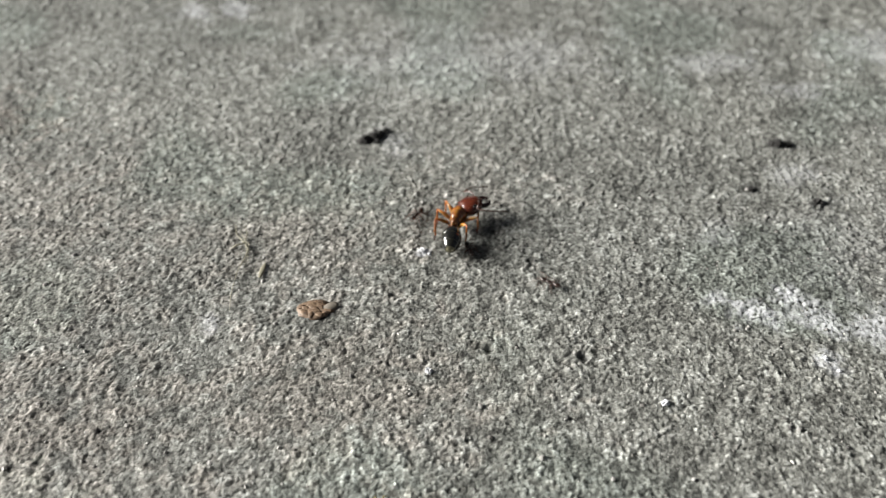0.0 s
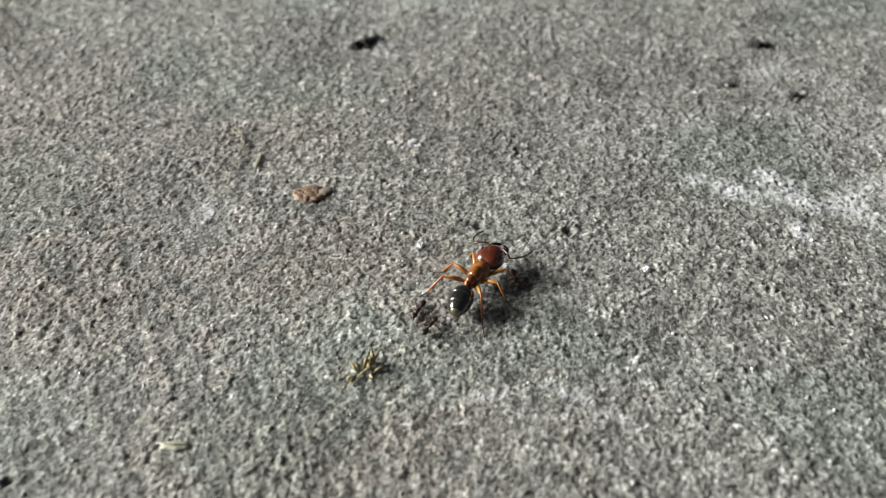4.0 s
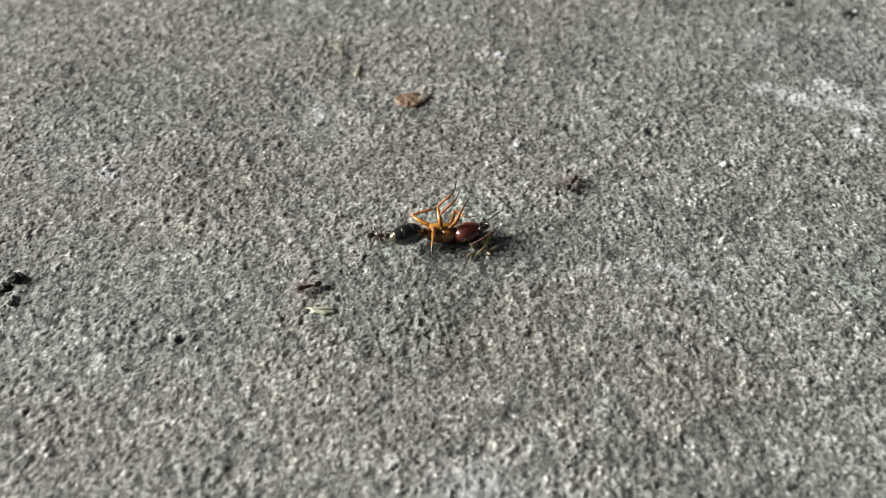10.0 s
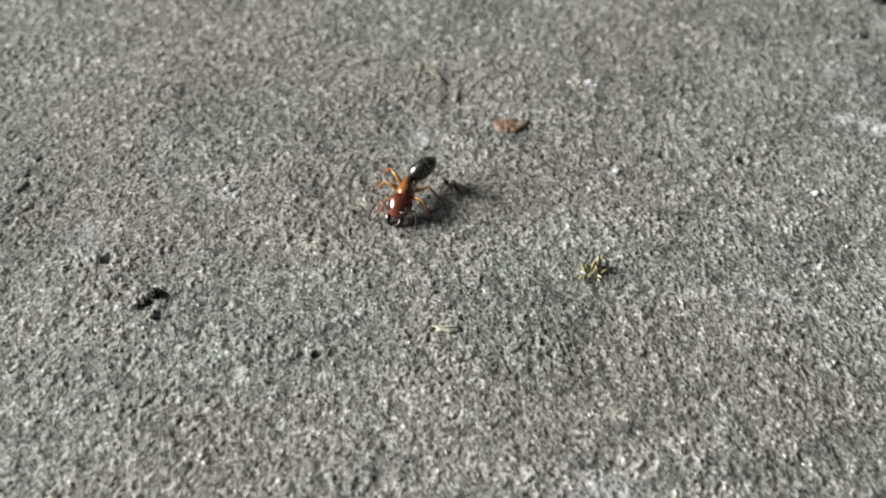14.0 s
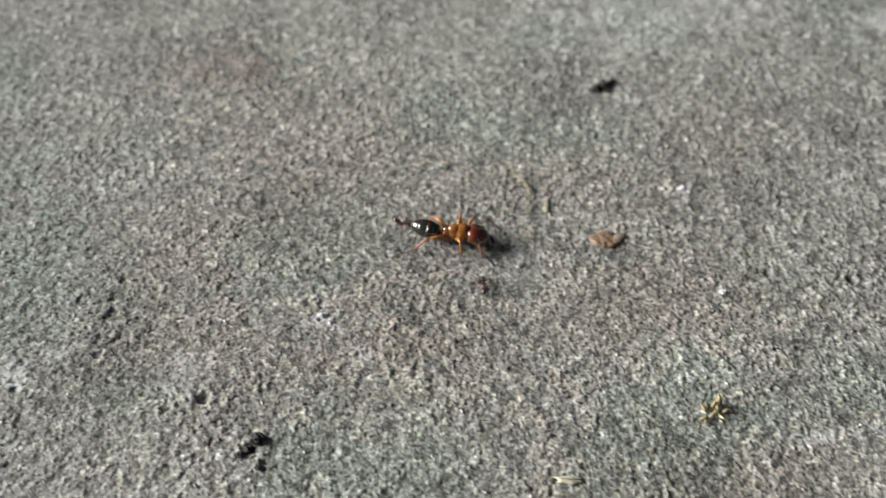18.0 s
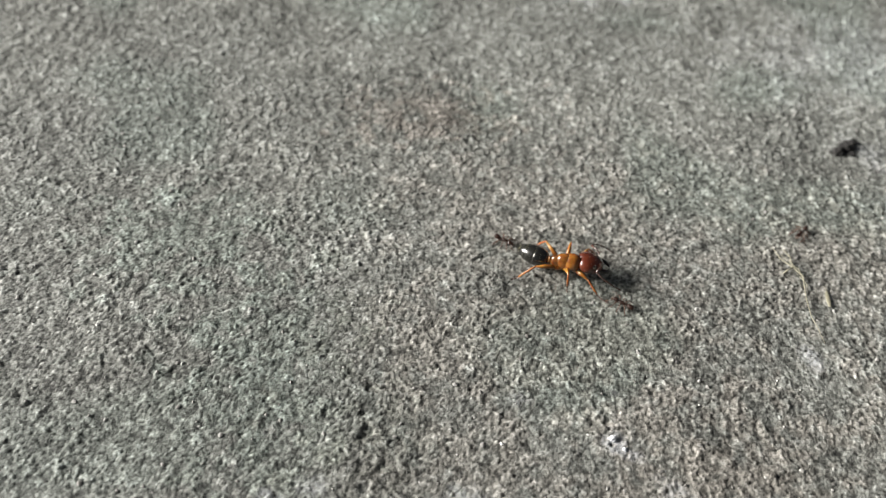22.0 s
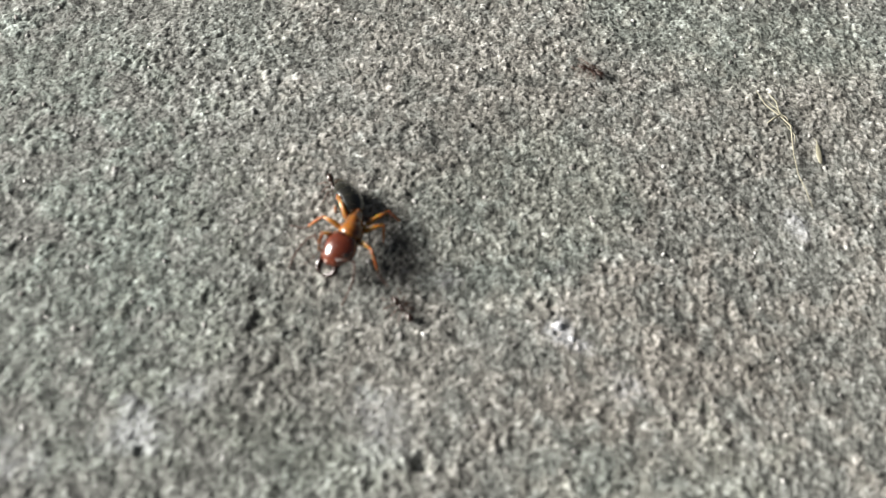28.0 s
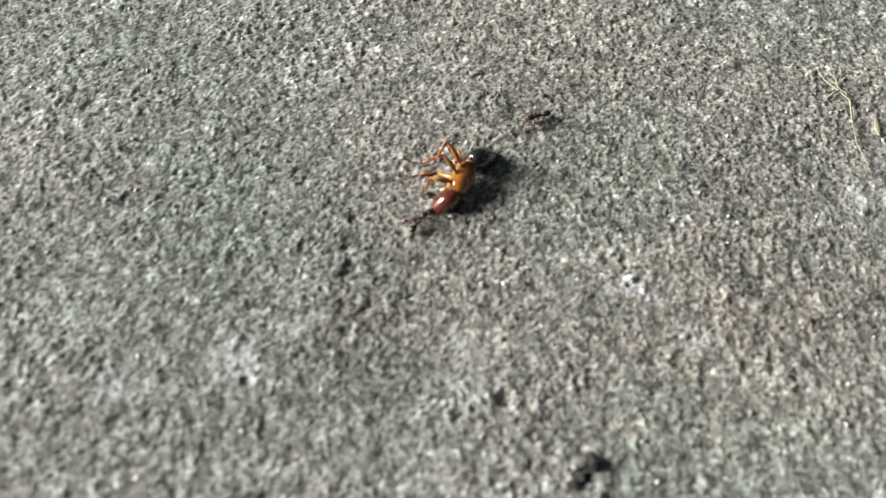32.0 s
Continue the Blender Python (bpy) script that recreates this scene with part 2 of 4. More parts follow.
WING = mottled("grey_brown_membrane", [(0.3, (0.13, 0.115, 0.095)), (0.7, (0.25, 0.22, 0.18))], 1400, 0.45, 0.3)
WEED = mottled("yellow_green_scrap", [(0.3, (0.20, 0.16, 0.065)), (0.7, (0.42, 0.37, 0.19))], 1500, 0.55, 0.4)
WHITE_BIT = mottled("pale_husk", [(0.3, (0.30, 0.31, 0.22)), (0.7, (0.58, 0.57, 0.46))], 1500, 0.5, 0.4)
LEAF = mottled("green_leaf", [(0.3, (0.018, 0.085, 0.020)), (0.7, (0.05, 0.17, 0.05))], 300, 0.45, 0.4)
VEIN = mottled("pale_green_stem", [(0.35, (0.13, 0.25, 0.14)), (0.65, (0.36, 0.47, 0.29))], 1100, 0.5, 0.3)
SOIL = mottled("black_soil_crumb", [(0.3, (0.008, 0.008, 0.008)), (0.7, (0.035, 0.032, 0.03))], 1500, 0.85, 0.8)
LIME = mottled("white_lime_crust", [(0.3, (0.55, 0.56, 0.60)), (0.7, (0.78, 0.79, 0.82))], 1500, 0.8, 0.6)


def sand_material():
    m, tree, b = material("sand_grain", 0.45, 0.5)
    geo = tree.nodes.new("ShaderNodeNewGeometry")
    col = ramp(tree, geo.outputs["Random Per Island"], [(0.0, (0.10, 0.098, 0.095)), (0.3, (0.2, 0.19, 0.175)), (0.6, (0.30, 0.29, 0.275)),
                                                        (0.9, (0.42, 0.41, 0.39)), (1.0, (0.7, 0.69, 0.67))])
    n = node(tree, "ShaderNodeTexNoise", Scale=5000.0, Detail=3.0)
    tree.links.new(geo.outputs["Position"], n.inputs["Vector"])
    col = mixed(tree, 0.4, col, ramp(tree, n.outputs["Fac"], [(0.3, (0.6, 0.6, 0.6)), (0.7, (1.2, 1.2, 1.2))]), "MULTIPLY")
    tree.links.new(col, b.inputs["Base Color"])
    return m


SAND = sand_material()

# ---- ground: one weathered concrete sheet out to the horizon ----
X0, X1, Y0, Y1, STEP = -12.3, 7.5, -7.1, 6.7, 0.0148
rng = np.random.default_rng(7)
NX, NY = int((X1 - X0) / STEP), int((Y1 - Y0) / STEP)
gx, gy = X0 + STEP * np.arange(NX), Y0 + STEP * np.arange(NY)
freq = np.hypot(np.fft.fftfreq(NX, STEP)[:, None], np.fft.rfftfreq(NY, STEP)[None, :])


def field(size, spread=0.5):
    """Random relief, mean 0 and deviation 1, whose bumps are about size centimetres across."""
    white = np.fft.rfft2(rng.standard_normal((NX, NY)))
    band = np.exp(-0.5 * (np.log(np.maximum(freq, 1e-6) * 2 * size) / spread) ** 2)
    f = np.fft.irfft2(white * band, s=(NX, NY))
    return f / f.std()


def blob(x, y, rx, ry=None, turn=0.0, edge=None):
    """1 at the middle of an uneven patch, falling to 0 at its rim."""
    a, ry = radians(turn), ry or rx
    u, v = gx[:, None] - x, gy[None, :] - y
    p, q = (u * math.cos(a) + v * math.sin(a)) / rx, (v * math.cos(a) - u * math.sin(a)) / ry
    return np.clip(1.25 - np.sqrt(p * p + q * q) + (0 if edge is None else edge), 0, 1)


def grains(cell, keep, seed):
    """Sand grains of about the cell's size scattered at random: the dome of the nearest one (0 between grains) and its own random tone."""
    r = np.random.default_rng(seed)
    n, k = int((X1 - X0) / cell) + 3, int((Y1 - Y0) / cell) + 3
    jx, jy, size, tone = r.random((n, k)), r.random((n, k)), r.uniform(0.45, 0.95, (n, k)), r.standard_normal((n, k))
    size[r.random((n, k)) > keep] = 0.05
    squeeze, spin = r.uniform(0.7, 1.35, (n, k)), r.uniform(0, math.pi, (n, k))
    px, py = (gx - X0) / cell, (gy - Y0) / cell
    ix, iy = px.astype(int), py.astype(int)
    bent_x, bent_y = 0.16 * field(cell * 0.7), 0.16 * field(cell * 0.7)
    dome, own = np.zeros((NX, NY), np.float32), np.zeros((NX, NY), np.float32)
    for dx in (0, 1, 2):
        for dy in (0, 1, 2):
            i, j = np.ix_(ix + dx, iy + dy)
            u, v = px[:, None] + bent_x - (i - 1 + jx[i, j]), py[None, :] + bent_y - (j - 1 + jy[i, j])
            c, s = np.cos(spin[i, j]), np.sin(spin[i, j])
            d2 = ((c * u + s * v) * squeeze[i, j]) ** 2 + ((c * v - s * u) / squeeze[i, j]) ** 2
            h = size[i, j] * np.sqrt(np.clip(1 - d2 / size[i, j] ** 2, 0, 1))
            more = h > dome
            dome[more], own[more] = h[more], tone[i, j][more]
    return dome, own


coarse, mid, grain, tiny, patchy = field(0.9), field(0.14, 0.6), field(0.05, 0.6), field(0.022, 0.4), field(0.35, 0.6)
rough = np.clip(1.0 + 0.25 * patchy + 0.2 * coarse, 0.5, 1.6)
big, big_tone = grains(0.074, 0.6, 11)
fine, fine_tone = grains(0.045, 0.92, 12)
# the worn skin: light and dark sand grains standing among pores with painted-in shade
skin, lumps = field(0.040, 0.6), field(0.075, 0.6)
raised = np.where(skin < 0, 0.6 * skin, skin)
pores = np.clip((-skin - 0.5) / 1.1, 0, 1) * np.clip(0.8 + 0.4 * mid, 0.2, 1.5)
flecks = np.clip((field(0.031, 0.35) - 1.3) / 0.6, 0, 1)
height = 0.004 * coarse + 0.0035 * mid + rough * (0.0040 * big + 0.0036 * fine + 0.0023 * raised + 0.0018 * lumps + 0.0014 * tiny - 0.003 * pores + 0.003 * flecks) - 0.011
# dips and pores get a lower tone: their shade is put into the colour
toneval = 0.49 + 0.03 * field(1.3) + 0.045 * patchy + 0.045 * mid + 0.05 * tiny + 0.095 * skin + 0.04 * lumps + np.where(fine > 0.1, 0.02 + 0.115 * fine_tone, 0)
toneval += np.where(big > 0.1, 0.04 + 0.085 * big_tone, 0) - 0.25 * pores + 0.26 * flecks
ragged = 0.30 * patchy + 0.22 * field(0.12, 0.5)
lime, dirt, warm = np.zeros((NX, NY)), np.zeros((NX, NY)), np.zeros((NX, NY))
for x, y, rx, ry, turn, much in LIME_SPOTS:
    lime = np.maximum(lime, much * blob(x, y, rx, ry, turn, 0.7 * ragged))
for x, y, rx, ry, turn, much in DIRT_SPOTS:
    dirt = np.maximum(dirt, much * blob(x, y, rx, ry, turn, 0.6 * ragged))
for x, y, rx, ry, turn, much in WARM_SPOTS:
    warm = np.maximum(warm, much * blob(x, y, rx, ry, turn, 1.2 * ragged))
green = 0.35 * np.clip(field(2.0) - 0.3, 0, 1)
for x, y, rx, ry, turn, much in GREEN_SPOTS:
    green = np.maximum(green, much * blob(x, y, rx, ry, turn, ragged))
for x, y, rx, ry, turn, much in SHADE_SPOTS:
    toneval += much * blob(x, y, rx, ry, turn, 0.6 * ragged)
lime *= np.clip(0.85 + 0.35 * grain - 0.75 * pores, 0, 1)
height += 0.004 * lime
for x, y, r, deep in HOLES:
    height -= deep * blob(x, y, r, r, 0, 0.5 * ragged) ** 0.7
height = np.fft.irfft2(np.fft.rfft2(height) * np.exp(-0.5 * (2 * math.pi * freq * 0.0055) ** 2), s=(NX, NY))
rim = np.minimum(np.minimum(gx - X0, X1 - gx)[:, None], np.minimum(gy - Y0, Y1 - gy)[None, :])
height *= np.clip(rim / 0.4, 0, 1)


def ground_height(x, y):
    """The ground's height at a place, in centimetres."""
    i, j = int((x - X0) / STEP), int((y - Y0) / STEP)
    return float(height[min(max(i, 1), NX - 2), min(max(j, 1), NY - 2)])


def grid_mesh(name):
    far = [0.3, 0.8, 2, 5, 12, 30, 80, 200, 600, 2000, 6000]
    ax = np.concatenate([X0 - np.array(far[::-1]), gx, gx[-1] + np.array(far)])
    ay = np.concatenate([Y0 - np.array(far[::-1]), gy, gy[-1] + np.array(far)])
    n, k = len(far), (len(ax), len(ay))

    def spread(values, fill):
        out = np.full(k, fill, np.float32)
        out[n:-n, n:-n] = values
        return out.ravel()

    co = np.empty((k[0] * k[1], 3), np.float32)
    co[:, 0], co[:, 1] = np.repeat(ax, k[1]), np.tile(ay, k[0])
    co[:, 2] = spread(height, 0.0)
    a = (np.arange(k[0] - 1)[:, None] * k[1] + np.arange(k[1] - 1)[None, :]).ravel()
    quads = np.stack([a, a + k[1], a + k[1] + 1, a + 1], 1).astype(np.int32)
    me = bpy.data.meshes.new(name)
    me.vertices.add(len(co))
    me.vertices.foreach_set("co", (co * CM).ravel())
    me.loops.add(quads.size)
    me.loops.foreach_set("vertex_index", quads.ravel())
    me.polygons.add(len(quads))
    me.polygons.foreach_set("loop_start", np.arange(0, quads.size, 4, dtype=np.int32))
    me.polygons.foreach_set("use_smooth", np.ones(len(quads), bool))
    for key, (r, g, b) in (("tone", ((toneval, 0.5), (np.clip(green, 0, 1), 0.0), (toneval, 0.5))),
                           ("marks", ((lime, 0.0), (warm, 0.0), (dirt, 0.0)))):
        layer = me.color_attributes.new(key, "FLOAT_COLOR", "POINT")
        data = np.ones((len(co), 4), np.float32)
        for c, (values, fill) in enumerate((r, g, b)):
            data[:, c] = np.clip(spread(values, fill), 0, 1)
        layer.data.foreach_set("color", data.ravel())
    me.update(calc_edges=True)
    me.materials.append(CONCRETE)
    return me


tagged(new("ground", grid_mesh("ground")), "rough grey weathered concrete with pits, pale lime and rusty stains", "concrete ground", kind="structure")


# ---- mesh helpers, lengths in centimetres ----
def part(name, bm, mat, parent, label="", smooth=True, second=None, beyond=0.0):
    """One mesh object under its thing; a second material may take over beyond some x."""
    me = bpy.data.meshes.new(name)
    if second:
        for f in bm.faces:
            f.material_index = int(f.calc_center_median().x > beyond)
    bmesh.ops.scale(bm, vec=(CM, CM, CM), verts=bm.verts)
    bmesh.ops.recalc_face_normals(bm, faces=bm.faces)
    for f in bm.faces:
        f.smooth = smooth
    bm.to_mesh(me)
    bm.free()
    me.materials.append(mat)
    if second:
        me.materials.append(second)
    ob = new(name, me)
    if parent:
        ob.parent = parent
    return tagged(ob, label)


def tube(bm, pts, radii, n=9):
    """A round limb along the points, with the radius at each, closed at both ends."""
    pts = [Vector(p) for p in pts]
    rings, side = [], None
    for i, p in enumerate(pts):
        way = (pts[min(i + 1, len(pts) - 1)] - pts[max(i - 1, 0)]).normalized()
        if side is None:
            side = way.cross(Vector((0, 0, 1)) if abs(way.z) < 0.9 else Vector((0, 1, 0))).normalized()
        side = (side - way * side.dot(way)).normalized()
        up = way.cross(side)
        rings.append([bm.verts.new(p + radii[i] * (math.cos(2 * math.pi * k / n) * side + math.sin(2 * math.pi * k / n) * up)) for k in range(n)])
    for a, b in zip(rings, rings[1:]):
        for k in range(n):
            bm.faces.new((a[k], a[(k + 1) % n], b[(k + 1) % n], b[k]))
    for ring, end in ((rings[0], pts[0]), (rings[-1], pts[-1])):
        tip = bm.verts.new(end)
        for k in range(n):
            bm.faces.new((ring[k], ring[(k + 1) % n], tip))
    return bm


def ball(bm, shape, nu=28, nv=18):
    """A closed round body: shape(u, v) gives the place for the angle u round the x axis and v from the rear (0) to the front (1)."""
    rows = [[bm.verts.new(shape(2 * math.pi * i / nu, j / nv)) for i in range(nu)] for j in range(1, nv)]
    ends = [bm.verts.new(shape(0, 0)), bm.verts.new(shape(0, 1))]
    for a, b in zip(rows, rows[1:]):
        for i in range(nu):
            bm.faces.new((a[i], a[(i + 1) % nu], b[(i + 1) % nu], b[i]))
    for row, end in ((rows[0], ends[0]), (rows[-1], ends[1])):
        for i in range(nu):
            bm.faces.new((row[i], row[(i + 1) % nu], end))
    return bm


def egg(x0, x1, wide, tall, z=0.0, power=1.0, lean=0.0):
    """An egg along x from x0 to x1; power over 1 moves its thickest place forwards."""
    def shape(u, v):
        w = v ** power
        a = math.pi * v
        r = math.sin(math.pi * w) ** 0.85 if 0 < v < 1 else 0
        x = x0 + (x1 - x0) * (0.5 - 0.5 * math.cos(a))
        return (x, wide * r * math.cos(u), z + tall * r * math.sin(u) + lean * (x - x0))
    return shape


# ---- the large ant ----
def head_shape(u, v):
    """A heart-shaped head from the neck (x = 0) forwards: two lobes behind, narrower at the mouth."""
    a = math.pi * v
    r = math.sin(a) ** 0.62 if 0 < v < 1 else 0
    x = 0.280 * (0.5 - 0.5 * math.cos(a))
    wide = 0.161 - 0.034 * v - 0.01 * math.cos(3 * a)
    y, z = wide * r * math.cos(u), (0.124 - 0.038 * v) * r * math.sin(u)
    back = max(0.0, 1 - v * 2.6)
    x -= back * 0.055 * min(1.0, abs(y) / 0.10) * (1.2 - abs(y) / 0.2)
    return (x + 0.01, y, z - 0.02 * v)


def plate_shape(x0, x1, wide, tall, z, blunt=0.7):
    """One rounded plate of the thorax, from x0 to x1."""
    def shape(u, v):
        a = math.pi * v
        r = math.sin(a) ** blunt if 0 < v < 1 else 0
        return (x0 + (x1 - x0) * (0.5 - 0.5 * math.cos(a)), wide * r * math.cos(u) * (1 - 0.12 * math.sin(u)), z + tall * r * math.sin(u))
    return shape


def girth(w):
    """The abdomen's girth from its waist (0) to its pointed tip (1)."""
    return math.sin(math.pi * w) ** (0.72 if w < 0.5 else 0.72 + 0.75 * (w - 0.5)) if 0 < w < 1 else 0


def gaster_segment(v0, v1, swell):
    def shape(u, v):
        w = v0 + (v1 - v0) * v
        a = math.pi * w
        r = girth(w) * swell
        if v in (0, 1):
            r = 0
        x = -0.02 - 0.350 * (0.5 - 0.5 * math.cos(a))
        full = 1.14 - 0.38 * w * w
        return (x, 0.103 * full * r * math.cos(u), 0.098 * full * r * math.sin(u) - 0.012 * w)
    return shape


LEGS = []
ant = tagged(new("ant"), "large ant with dark red head, orange thorax and black abdomen", "ant")
part("pronotum", ball(bmesh.new(), plate_shape(-0.020, 0.150, 0.094, 0.088, 0.026, 0.62)), THORAX, ant, "glossy orange-brown front plate of the thorax")
part("mesonotum", ball(bmesh.new(), plate_shape(-0.100, 0.070, 0.074, 0.088, 0.026, 0.6)), THORAX, ant)
part("propodeum", ball(bmesh.new(), plate_shape(-0.160, 0.000, 0.058, 0.076, 0.010, 0.6)), THORAX, ant)
part("breast", ball(bmesh.new(), plate_shape(-0.125, 0.125, 0.058, 0.056, -0.030, 0.6)), LEG, ant, "amber underside of the thorax")
bm = ball(bmesh.new(), egg(-0.190, -0.145, 0.026, 0.052, 0.012), 14, 10)
part("petiole", tube(bm, [(-0.205, 0, -0.01), (-0.165, 0, -0.012), (-0.125, 0, 0)], [0.016, 0.018, 0.02]), THORAX, ant)
head = part("head", ball(bmesh.new(), head_shape, 32, 24), HEAD, ant, "broad dark red heart-shaped head")
for s in (-1, 1):
    bm = bmesh.new()
    tube(bm, [(0.255, 0.068 * s, -0.03), (0.30, 0.088 * s, -0.04), (0.345, 0.075 * s, -0.048), (0.375, 0.035 * s, -0.05), (0.385, 0.006 * s, -0.05)],
         [0.030, 0.032, 0.026, 0.016, 0.004], 10)
    for k in range(4):
        a = 0.30 + 0.02 * k
        tube(bm, [(a, (0.066 - 0.006 * k) * s, -0.046), (a + 0.012, (0.036 - 0.006 * k) * s, -0.05)], [0.010, 0.001], 6)
    part("mandible", bm, JAW, head, "black toothed jaw")
    part("eye", ball(bmesh.new(), lambda u, v: (0.155 + 0.026 * math.cos(math.pi * v), s * (0.112 + 0.016 * math.sin(math.pi * v) * math.sin(u)),
                                                0.045 + 0.022 * math.sin(math.pi * v) * math.cos(u)), 12, 8), JAW, head, "small black eye")
    bm = bmesh.new()
    tube(bm, [(0.215, 0.045 * s, 0.045), (0.235, 0.085 * s, 0.075), (0.20, 0.155 * s, 0.085), (0.16, 0.215 * s, 0.07)], [0.007, 0.009, 0.009, 0.012], 8)
    joints = [(0.16 + 0.017 * k + 0.0012 * k * k, (0.215 + 0.020 * k - 0.0011 * k * k) * s, 0.07 - 0.006 * k - 0.0008 * k * k) for k in range(12)]
    for p, q in zip(joints, joints[1:]):
        tube(bm, [p, [(a + b) / 2 for a, b in zip(p, q)], q], [0.0080, 0.0088, 0.0082], 7)
    part("antenna", bm, FEELER, head, "elbowed dark brown antenna")
bm = bmesh.new()
for k in range(40):
    p = Vector(head_shape(rng.uniform(0.3, 2.84), rng.uniform(0.1, 0.85)))
    tube(bm, [p, p + Vector((rng.uniform(-0.006, 0.014), rng.uniform(-0.008, 0.008), 0.018))], [0.0012, 0.0004], 4)
part("hairs", bm, STRAW, head, "sparse pale bristles")
bm = bmesh.new()
tube(bm, [(0.262, -0.05, 0.0), (0.275, 0.0, 0.006), (0.262, 0.05, 0.0)], [0.02, 0.03, 0.02], 10)
part("clypeus", bm, HEAD, head)
for ob in (head, *head.children):
    ob.data.transform(Matrix.Scale(0.88, 4))

gaster = part("gaster", ball(bmesh.new(), gaster_segment(0.0, 0.47, 1.0), 28, 14), GASTER, ant, "glossy black abdomen")
for v0, v1, swell, mat in ((0.30, 0.66, 0.985, GASTER), (0.52, 0.84, 0.97, GASTER), (0.70, 1.0, 0.95, TIP)):
    part("tergite", ball(bmesh.new(), gaster_segment(v0, v1, swell), 28, 10), mat, gaster, "olive-black hind plate" if mat == TIP else "")
for w in (0.44, 0.64, 0.81):
    a = math.pi * w
    r, f = girth(w), 1.14 - 0.38 * w * w
    ring = [(-0.02 - 0.350 * (0.5 - 0.5 * math.cos(a)), 0.1025 * f * r * math.cos(u * math.pi / 15), 0.0975 * f * r * math.sin(u * math.pi / 15) - 0.012 * w) for u in range(31)]
    part("segment_edge", tube(bmesh.new(), ring, [0.0011] * 31, 5), TIP, gaster, "thin pale segment edge")
bm = bmesh.new()
for k in range(46):
    u, w = rng.uniform(0.2, 2.94), rng.uniform(0.2, 0.97)
    a = math.pi * w
    r = girth(w)
    f = 1.13 - 0.38 * w * w
    p = Vector((-0.02 - 0.350 * (0.5 - 0.5 * math.cos(a)), 0.102 * f * r * math.cos(u), 0.097 * f * r * math.sin(u) - 0.012 * w))
    tube(bm, [p, p + Vector((-0.016, 0.012 * math.cos(u), 0.014))], [0.0012, 0.0004], 4)
part("hairs", bm, STRAW, gaster, "sparse pale bristles")

# hip (x, y), the leg's way out from the body, lengths of thigh, shin and foot
for x, out, thigh, shin, foot in ((0.085, 52, 0.20, 0.17, 0.12), (0.0, 96, 0.205, 0.175, 0.125), (-0.075, 140, 0.245, 0.215, 0.15)):
    for s in (-1, 1):
        bm = bmesh.new()
        tube(bm, [(-0.03, 0, 0.012), (0.01, 0, -0.012), (0.045, 0, -0.008)], [0.018, 0.025, 0.011], 9)
        tube(bm, [(0.035, 0, -0.008), (0.07, 0, 0.003), (0.6 * thigh, 0, 0.008), (thigh, 0, 0)], [0.011, 0.0225, 0.020, 0.009], 9)
        leg = part("leg", bm, LEG, ant, "amber jointed leg")
        bm = bmesh.new()
        tube(bm, [(-0.006, 0, 0), (0.03, 0, 0.004), (0.7 * shin, 0, 0.003), (shin, 0, 0)], [0.008, 0.0105, 0.0115, 0.0075], 8)
        tube(bm, [(shin - 0.008, 0, 0), (shin + 0.018, 0, -0.022)], [0.003, 0.001], 5)
        p = Vector((shin, 0, 0))
        for k in range(5):
            q = p + Vector((foot / 5, 0, 0.004 + 0.007 * k))
            tube(bm, [p, q], [0.0065 - 0.0006 * k, 0.0075 - 0.0006 * k], 6)
            p = q
        for c in (-1, 1):
            tube(bm, [p, p + Vector((0.012, 0.006 * c, -0.006))], [0.003, 0.0008], 5)
        low = part("shin", bm, SHIN, leg, "amber shin with a dark brown foot", second=FEELER, beyond=shin * 0.96)
        LEGS.append((leg, low, x, s, out, thigh))


# ---- the small ants ----
def small_ant(label):
    a = new("small_ant")
    tagged(a, label, "ant", "small attacking ants")
    part("thorax", ball(bmesh.new(), egg(-0.045, 0.040, 0.016, 0.017, 0.045), 14, 10), SMALL, a)
    part("gaster", ball(bmesh.new(), egg(-0.135, -0.055, 0.028, 0.027, 0.042, 0.9), 16, 12), SMALL, a, "dark shiny abdomen")
    part("waist", ball(bmesh.new(), egg(-0.062, -0.040, 0.010, 0.014, 0.042), 10, 8), SMALL, a)
    part("head", ball(bmesh.new(), egg(0.035, 0.098, 0.026, 0.021, 0.046, 0.85), 16, 12), SMALL, a, "dark brown head")
    for s in (-1, 1):
        bm = bmesh.new()
        tube(bm, [(0.085, 0.012 * s, 0.052), (0.090, 0.055 * s, 0.070), (0.125, 0.072 * s, 0.052), (0.150, 0.066 * s, 0.040)], [0.003, 0.003, 0.003, 0.004], 6)
        part("antenna", bm, SMALL_LEG, a)
        bm = bmesh.new()
        tube(bm, [(0.088, 0.012 * s, 0.040), (0.108, 0.013 * s, 0.036), (0.118, 0.003 * s, 0.034)], [0.005, 0.005, 0.001], 6)
        part("mandible", bm, SMALL_LEG, a)
        for x, dx in ((0.025, 0.045), (0.0, 0.0), (-0.022, -0.055)):
            bm = bmesh.new()
            tube(bm, [(x, 0.010 * s, 0.040), (x + 0.5 * dx, 0.050 * s, 0.062), (x + dx, 0.085 * s, 0.020), (x + 1.4 * dx, 0.105 * s, 0.003)],
                 [0.005, 0.0055, 0.004, 0.0025], 6)
            part("leg", bm, SMALL_LEG, a)
    return a


small_one = small_ant("tiny dark ant biting at the large ant's abdomen")
small_two = small_ant("tiny dark ant pulling at the large ant's leg")
small_three = small_ant("tiny dark ant running about the large ant")

